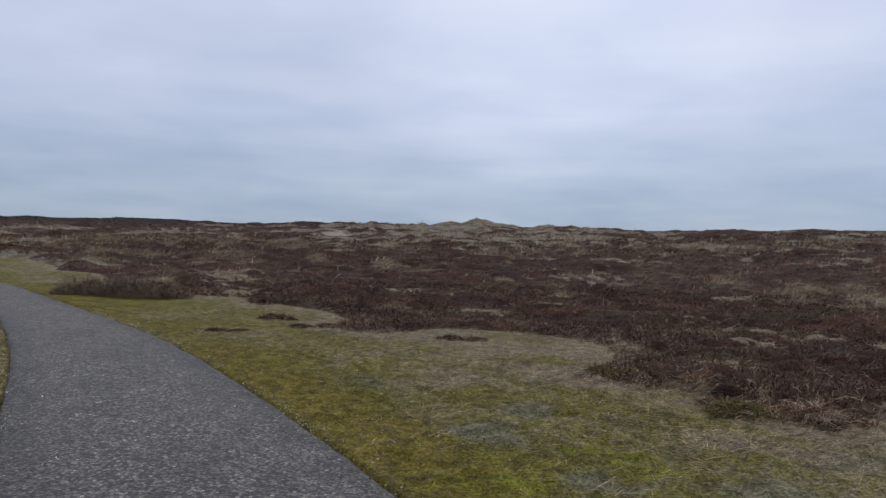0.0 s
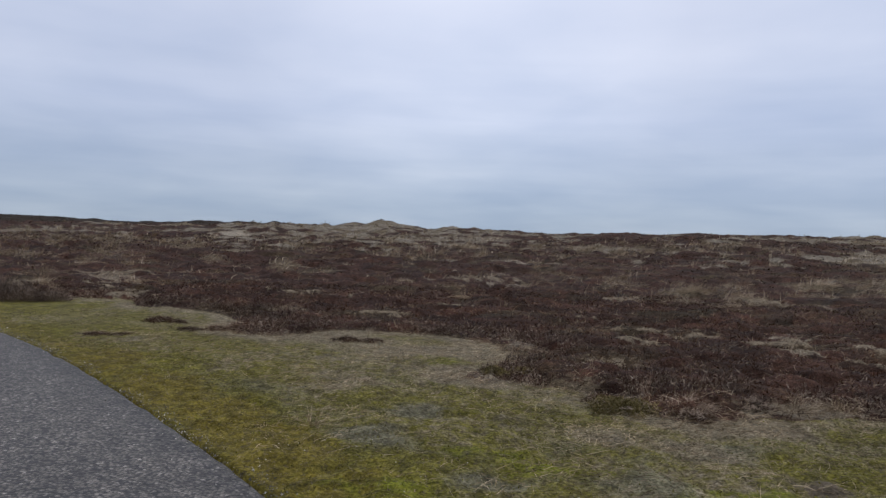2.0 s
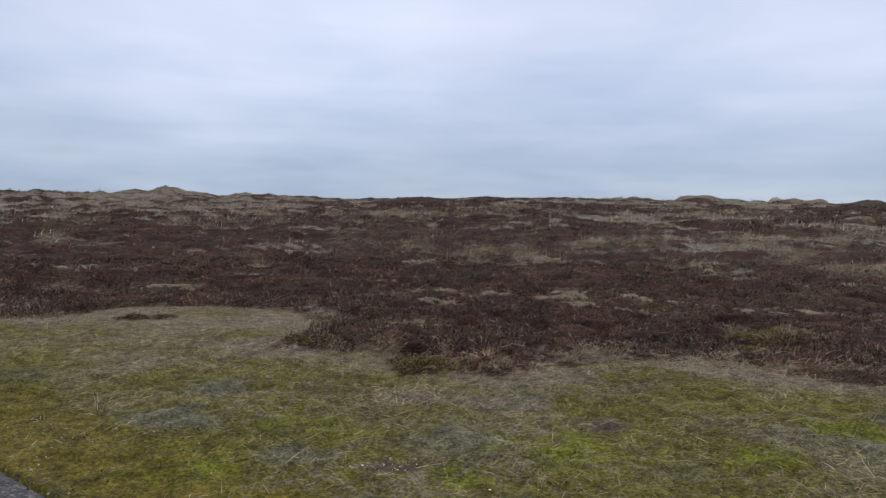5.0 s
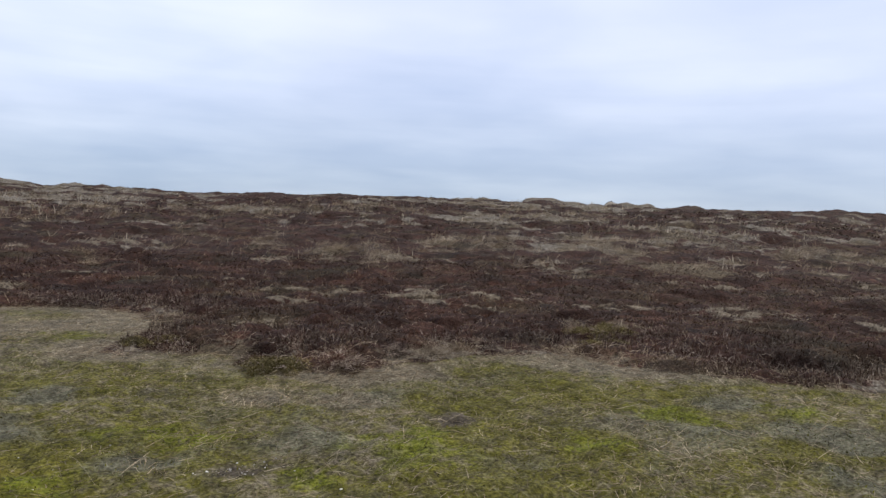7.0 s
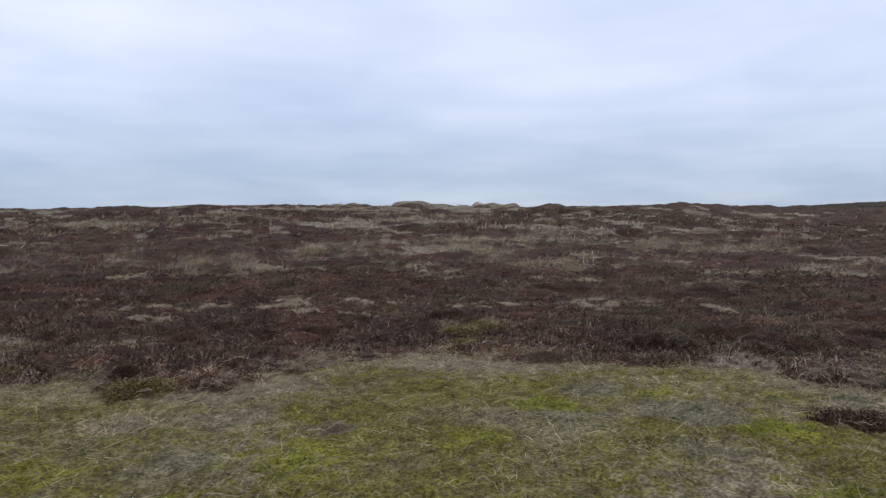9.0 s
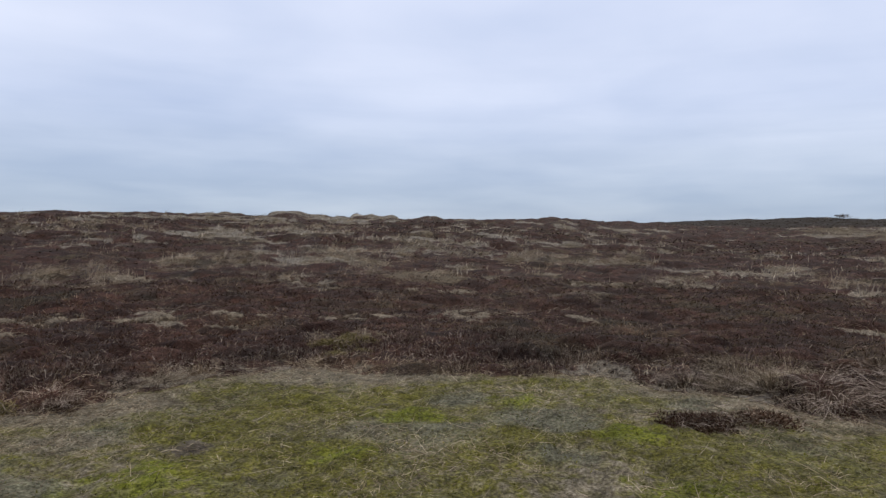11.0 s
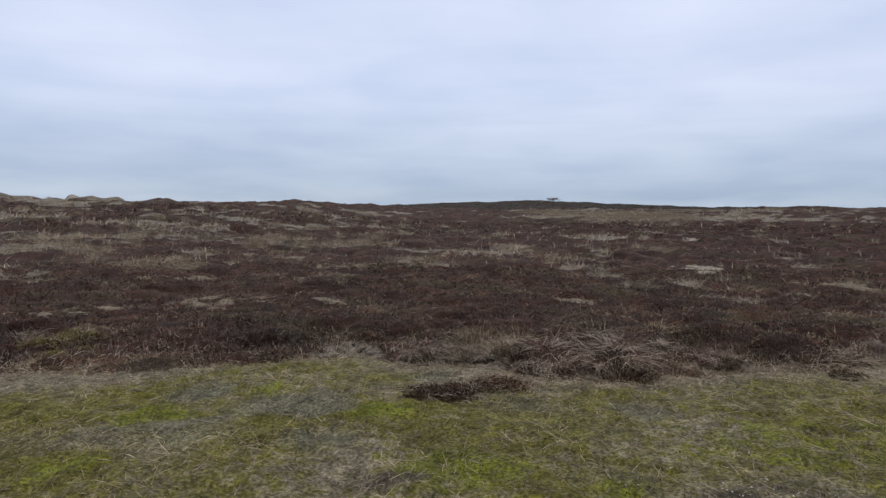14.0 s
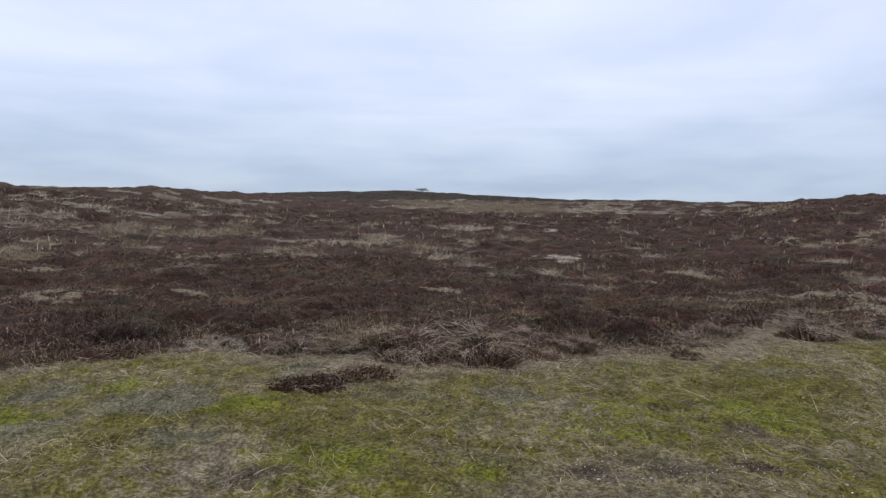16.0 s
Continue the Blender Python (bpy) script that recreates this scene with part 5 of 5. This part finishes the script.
def grass_field():
    x, y, r = scatter(170000, 6.2, 24, 1.3)
    c = cover(x, y)
    keep = (c["lawn_side"] < -0.15) & (rng.random(len(x)) < 0.03 + 0.75 * c["pale"] ** 1.5)
    keep |= (c["lawn_side"] < 0.3) & (c["lawn_side"] > -0.6) & (rng.random(len(x)) < 0.85)
    x, y, r = x[keep], y[keep], r[keep]
    n = len(x)
    p = np.column_stack([x, y, top_of_ground(x, y, {k: v[keep] for k, v in c.items()}) - 0.01])
    flat = rng.random(n) < 0.93
    rim_straw = np.where(c["lawn_side"][keep] > -0.45, 0.22, 0.0)
    near = blades(p, np.where(flat, rng.uniform(0.08, 0.26, n), rng.uniform(0.14, 0.32, n)), rng.uniform(0.0032, 0.0062, n) * (0.8 + r / 30), np.where(flat, rng.normal(1.2, 0.22, n) + rim_straw, rng.normal(0.75, 0.3, n)), rng.normal(1.9, 1.2, n), np.where(flat, rng.normal(0.35, 0.3, n), rng.normal(0.9, 0.3, n)))
    stuff("bleached_grass", near, STRAW, "bleached dead grass lying and standing among heather", "dead grass")
    x, y, r = scatter(190000, 20, 62, 1.05)
    c = cover(x, y)
    clump = waves(x, y, 1.2, 51, 3)
    keep = (c["lawn_side"] < -0.3) & (rng.random(len(x)) < 0.015 + 0.8 * c["pale"] ** 1.3 * ease(-0.2, 0.3, clump))
    x, y, r, clump = x[keep], y[keep], r[keep], np.clip(0.3 + 0.9 * clump[keep], 0.05, 1.2)
    n = len(x)
    mid = blades(np.column_stack([x, y, top_of_ground(x, y, {k: v[keep] for k, v in c.items()}) - 0.02]), (0.12 + 0.34 * clump) * rng.uniform(0.6, 1.25, n), 0.0007 * r * rng.uniform(0.6, 1.4, n), np.abs(rng.normal(0.75, 0.35, n)), rng.normal(1.9, 1.2, n), rng.uniform(0, 1.0, n))
    x, y, r = scatter(120000, 58, 320, 0.6)
    c = cover(x, y)
    clump = waves(x, y, 3.0, 52, 3)
    keep = rng.random(len(x)) < 0.02 + 0.75 * c["pale"] ** 1.3 * ease(-0.35, 0.25, clump)
    x, y, r, clump = x[keep], y[keep], r[keep], np.clip(0.4 + 0.8 * clump[keep], 0.05, 1.2)
    n = len(x)
    far = blades(np.column_stack([x, y, top_of_ground(x, y, {k: v[keep] for k, v in c.items()}) - 0.04]), (0.1 + 0.24 * clump) * rng.uniform(0.7, 1.2, n), 0.0014 * r * rng.uniform(0.6, 1.4, n), np.abs(rng.normal(0.85, 0.35, n)), rng.normal(1.9, 1.0, n), 0.3, True)
    tufts = []
    for count, lo, hi, power, blades_each, size in [(11000, 16, 66, 1.0, 36, 1.15), (10000, 55, 190, 0.6, 14, 1.3)]:
        x, y, r = scatter(count, lo, hi, power)
        c = cover(x, y)
        keep = (c["lawn_side"] < -0.3) & (rng.random(count) < 0.012 + 0.7 * c["tussock"] + (0.35 * c["pale"] * (1 - 0.7 * ease(72, 80, np.degrees(np.arctan2(x, y)))) if lo > 40 else 0.08 * c["pale"])) & (c["sand"] < 0.3)
        x, y = x[keep], y[keep]
        z = top_of_ground(x, y, {k: v[keep] for k, v in c.items()})
        big = rng.uniform(0.45, 1.15, len(x)) * size
        k = np.repeat(np.arange(len(x)), blades_each)
        n = len(k)
        a, d = rng.uniform(0, 6.3, n), rng.random(n)
        foot = np.column_stack([x[k] + d * np.sin(a) * 0.3 * big[k], y[k] + d * np.cos(a) * 0.3 * big[k], z[k] - 0.03])
        tufts.append(blades(foot, 0.36 * big[k] * rng.uniform(0.5, 1.2, n), (0.00048 + 0.00022 * ease(30, 45, np.hypot(x, y)))[k] * np.hypot(x, y)[k] * rng.uniform(0.6, 1.4, n), 0.3 + 0.8 * d + rng.normal(0, 0.3, n), np.arctan2(np.sin(a) * d + rng.normal(0.55, 0.4, n), np.cos(a) * d + rng.normal(-0.2, 0.4, n)), rng.uniform(0.1, 1.0, n), True))
    stuff("far_tussocks", joined(*tufts), STRAW, "bleached tussocks dotted over the far heath", "grass tussock")
    stuff("far_dune_grass", joined(mid, far), STRAW_FAR, "bleached dune grass on the far slopes", "dune grass")


def turf():
    x, y, r = scatter(230000, 3.0, 16, 1.15)
    c = cover(x, y)
    free = (c["lawn_side"] > -0.1) & clear_of_path(x, y)
    z = height(x, y) + lawn_relief(x, y, c) - 0.004
    p = np.column_stack([x, y, z])
    pick = free & (rng.random(len(x)) < (0.75 - 0.35 * c["green"] - 0.2 * c["lichen"]) * (1 - 0.6 * c["litter"]))
    n = pick.sum()
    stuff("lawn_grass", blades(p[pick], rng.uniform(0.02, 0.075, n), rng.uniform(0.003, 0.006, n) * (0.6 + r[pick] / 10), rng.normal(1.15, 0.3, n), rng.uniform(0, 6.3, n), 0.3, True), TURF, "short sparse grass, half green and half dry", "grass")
    pick = free & ~pick & (np.maximum(c["green"], 0.9 * c["moss"]) * (1 - 0.75 * c["litter"]) > 0.2 + 0.6 * rng.random(len(x))) & (r < 11)
    n = pick.sum()
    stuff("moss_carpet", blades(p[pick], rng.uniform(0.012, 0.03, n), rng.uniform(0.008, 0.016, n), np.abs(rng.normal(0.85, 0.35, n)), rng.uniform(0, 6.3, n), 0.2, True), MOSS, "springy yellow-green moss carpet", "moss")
    pick = free & (c["lichen"] > 0.2 + 0.7 * rng.random(len(x))) & (rng.random(len(x)) < 0.9) & (r < 11)
    n = pick.sum()
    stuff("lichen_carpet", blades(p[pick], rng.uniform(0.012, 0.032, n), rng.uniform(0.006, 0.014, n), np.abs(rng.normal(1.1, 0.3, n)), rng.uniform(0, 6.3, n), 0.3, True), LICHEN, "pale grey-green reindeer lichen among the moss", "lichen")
    x, y, r = scatter(110000, 3.0, 13, 1.2)
    c = cover(x, y)
    mat = ease(-0.1, 0.35, waves(x, y, 0.45, 53, 2))
    pick = (c["lawn_side"] > -0.2) & clear_of_path(x, y) & (rng.random(len(x)) < 0.1 + 0.55 * mat + 0.7 * c["litter"] - 0.4 * c["ochre"] - 0.2 * c["green"])
    x, y = x[pick], y[pick]
    n = len(x)
    long = np.exp(rng.normal(-2.3, 0.45, n))
    loose = blades(np.column_stack([x, y, height(x, y) + lawn_relief(x, y, {k: v[pick] for k, v in c.items()}) + rng.uniform(0.004, 0.02, n)]), long, rng.uniform(0.0025, 0.0048, n), rng.normal(1.38, 0.11, n), rng.normal(1.2, 1.3, n), rng.normal(0.2, 0.25, n))
    x, y, r = scatter(46000, 3.0, 14, 1.3)
    c = cover(x, y)
    tangle = ease(-0.05, 0.45, waves(x, y, 0.55, 57, 3))
    keep = (c["lawn_side"] > -0.6) & clear_of_path(x, y) & (rng.random(len(x)) < 0.03 + 0.55 * tangle + 0.35 * c["litter"] + 0.55 * ease(0.6, 0.05, np.abs(c["lawn_side"])) - 0.45 * c["ochre"] - 0.25 * c["green"] - 0.3 * c["lichen"])
    x, y, r = x[keep], y[keep], r[keep]
    n = len(x)
    # straws of one tangle lie much the same way
    way = 1.5 + 2.4 * waves(x, y, 0.7, 58, 2) + rng.normal(0, 0.6, n)
    long = straws(x, y, rng.uniform(0.008, 0.035, n), lawn_relief(x, y, {k: v[keep] for k, v in c.items()}), np.exp(rng.normal(-1.85, 0.4, n)), rng.uniform(0.0024, 0.0046, n) * (0.8 + r / 25), way, rng.normal(0, 0.9, n))
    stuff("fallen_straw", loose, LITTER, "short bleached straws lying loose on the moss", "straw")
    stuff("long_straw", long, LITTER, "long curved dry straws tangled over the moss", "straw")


heather_field()
grass_field()
turf()


# ---------------------------------------------------------------- shells on the moss and grit along the asphalt
def stone(seed):
    bm = bmesh.new()
    bmesh.ops.create_icosphere(bm, subdivisions=1, radius=1.0)
    keep = random.Random(seed)
    for v in bm.verts:
        v.co *= keep.uniform(0.7, 1.15)
        v.co.z = max(-0.3, v.co.z * 0.55)
    me = bpy.data.meshes.new("shell_fragment")
    bm.to_mesh(me)
    bm.free()
    me.materials.append(SHELL)
    return me


_stones = [stone(i) for i in range(5)]
_spots = []
for cx, cy, across, along, count in [(1.53, 4.22, 0.17, 0.09, 34), (4.27, -0.7, 0.24, 0.1, 50), (4.42, -1.25, 0.34, 0.12, 105), (0.4, 5.0, 0.5, 0.4, 9), (-0.5, 5.6, 0.3, 0.8, 10)]:
    ux, uy = cx / math.hypot(cx, cy), cy / math.hypot(cx, cy)
    for _ in range(count):
        u, v = rng.normal(0, across), rng.normal(0, along)
        _spots.append((cx + u * uy + v * ux, cy - u * ux + v * uy, float(np.exp(rng.normal(-5.4, 0.38)))))
_spots += [(4.17, -2.17, 0.011), (1.93, 3.63, 0.01), (0.17, 5.3, 0.009), (3.3, 3.5, 0.008)]
_x, _y, _r = scatter(120, 3.2, 9, 1.5)
_ok = inside(_x, _y, LAWN_RING) & clear_of_path(_x, _y)
_spots += [(float(a), float(b), float(np.exp(rng.normal(-5.3, 0.3)))) for a, b in zip(_x[_ok][:45], _y[_ok][:45])]
for _i, (_px, _py, _size) in enumerate(_spots):
    _ob = new("shell_fragment", _stones[_i % 5])
    _ob.matrix_basis = pose(_px, _py, float((height(np.array([_px]), np.array([_py])) + lawn_relief(np.array([_px]), np.array([_py]), cover(np.array([_px]), np.array([_py]))))[0]) + 0.006 + 0.3 * _size, rng.uniform(-15, 15), rng.uniform(-15, 15), rng.uniform(0, 360)) @ Matrix.Diagonal((_size * rng.uniform(0.7, 1.4), _size, _size, 1))
    tagged(_ob, "tiny white broken shell lying on the moss", "shell", "shell fragments on the lawn")


def loose_grit():
    k = rng.integers(0, len(PATH_EDGE), 18000)
    left = rng.random(18000) < 0.35
    across = rng.normal(-0.035, 0.06, 18000)
    base = np.where(left[:, None], PATH_FAR_EDGE[k], PATH_EDGE[k])
    out = np.column_stack([_way[k, 1], -_way[k, 0]]) * np.where(left, -1, 1)[:, None]
    p = base + out * across[:, None] + rng.normal(0, 0.03, (18000, 2))
    u = rng.random(5000)[:, None]
    k2 = rng.integers(0, len(PATH_EDGE), 5000)
    p = np.vstack([p, PATH_EDGE[k2] * u + PATH_FAR_EDGE[k2] * (1 - u)])
    r = np.hypot(p[:, 0], p[:, 1])
    p = p[(r > 2.5) & (r < 16) & (p[:, 1] > 2)]
    n = len(p)
    on = inside(p[:, 0], p[:, 1], PATH_RING)
    size = np.exp(rng.normal(-5.35, 0.4, n))
    z = height(p[:, 0], p[:, 1], False) + np.where(on, np.where(np.minimum(to_line(p[:, 0], p[:, 1], PATH_EDGE[::3]), to_line(p[:, 0], p[:, 1], PATH_FAR_EDGE[::3])) < 0.2, 0.018, 0.036), 0.014)
    c = np.column_stack([p, z])
    turn = rng.uniform(0, 6.3, n)
    v = []
    for i in range(3):
        v.append(c + np.column_stack([np.sin(turn + i * 2.1), np.cos(turn + i * 2.1), np.full(n, -0.6)]) * (size * rng.uniform(0.7, 1.3, n))[:, None])
    v.append(c + np.column_stack([rng.normal(0, 0.2, n), rng.normal(0, 0.2, n), np.full(n, 0.7)]) * size[:, None])
    v = np.stack(v, 1).reshape(-1, 3)
    f = (np.arange(n)[:, None, None] * 4 + np.array([[[0, 1, 3], [1, 2, 3], [2, 0, 3]]])).reshape(-1, 3)
    stuff("asphalt_grit", (v, f), GRIT, "loose grit crumbled from the asphalt edge", "grit")


loose_grit()
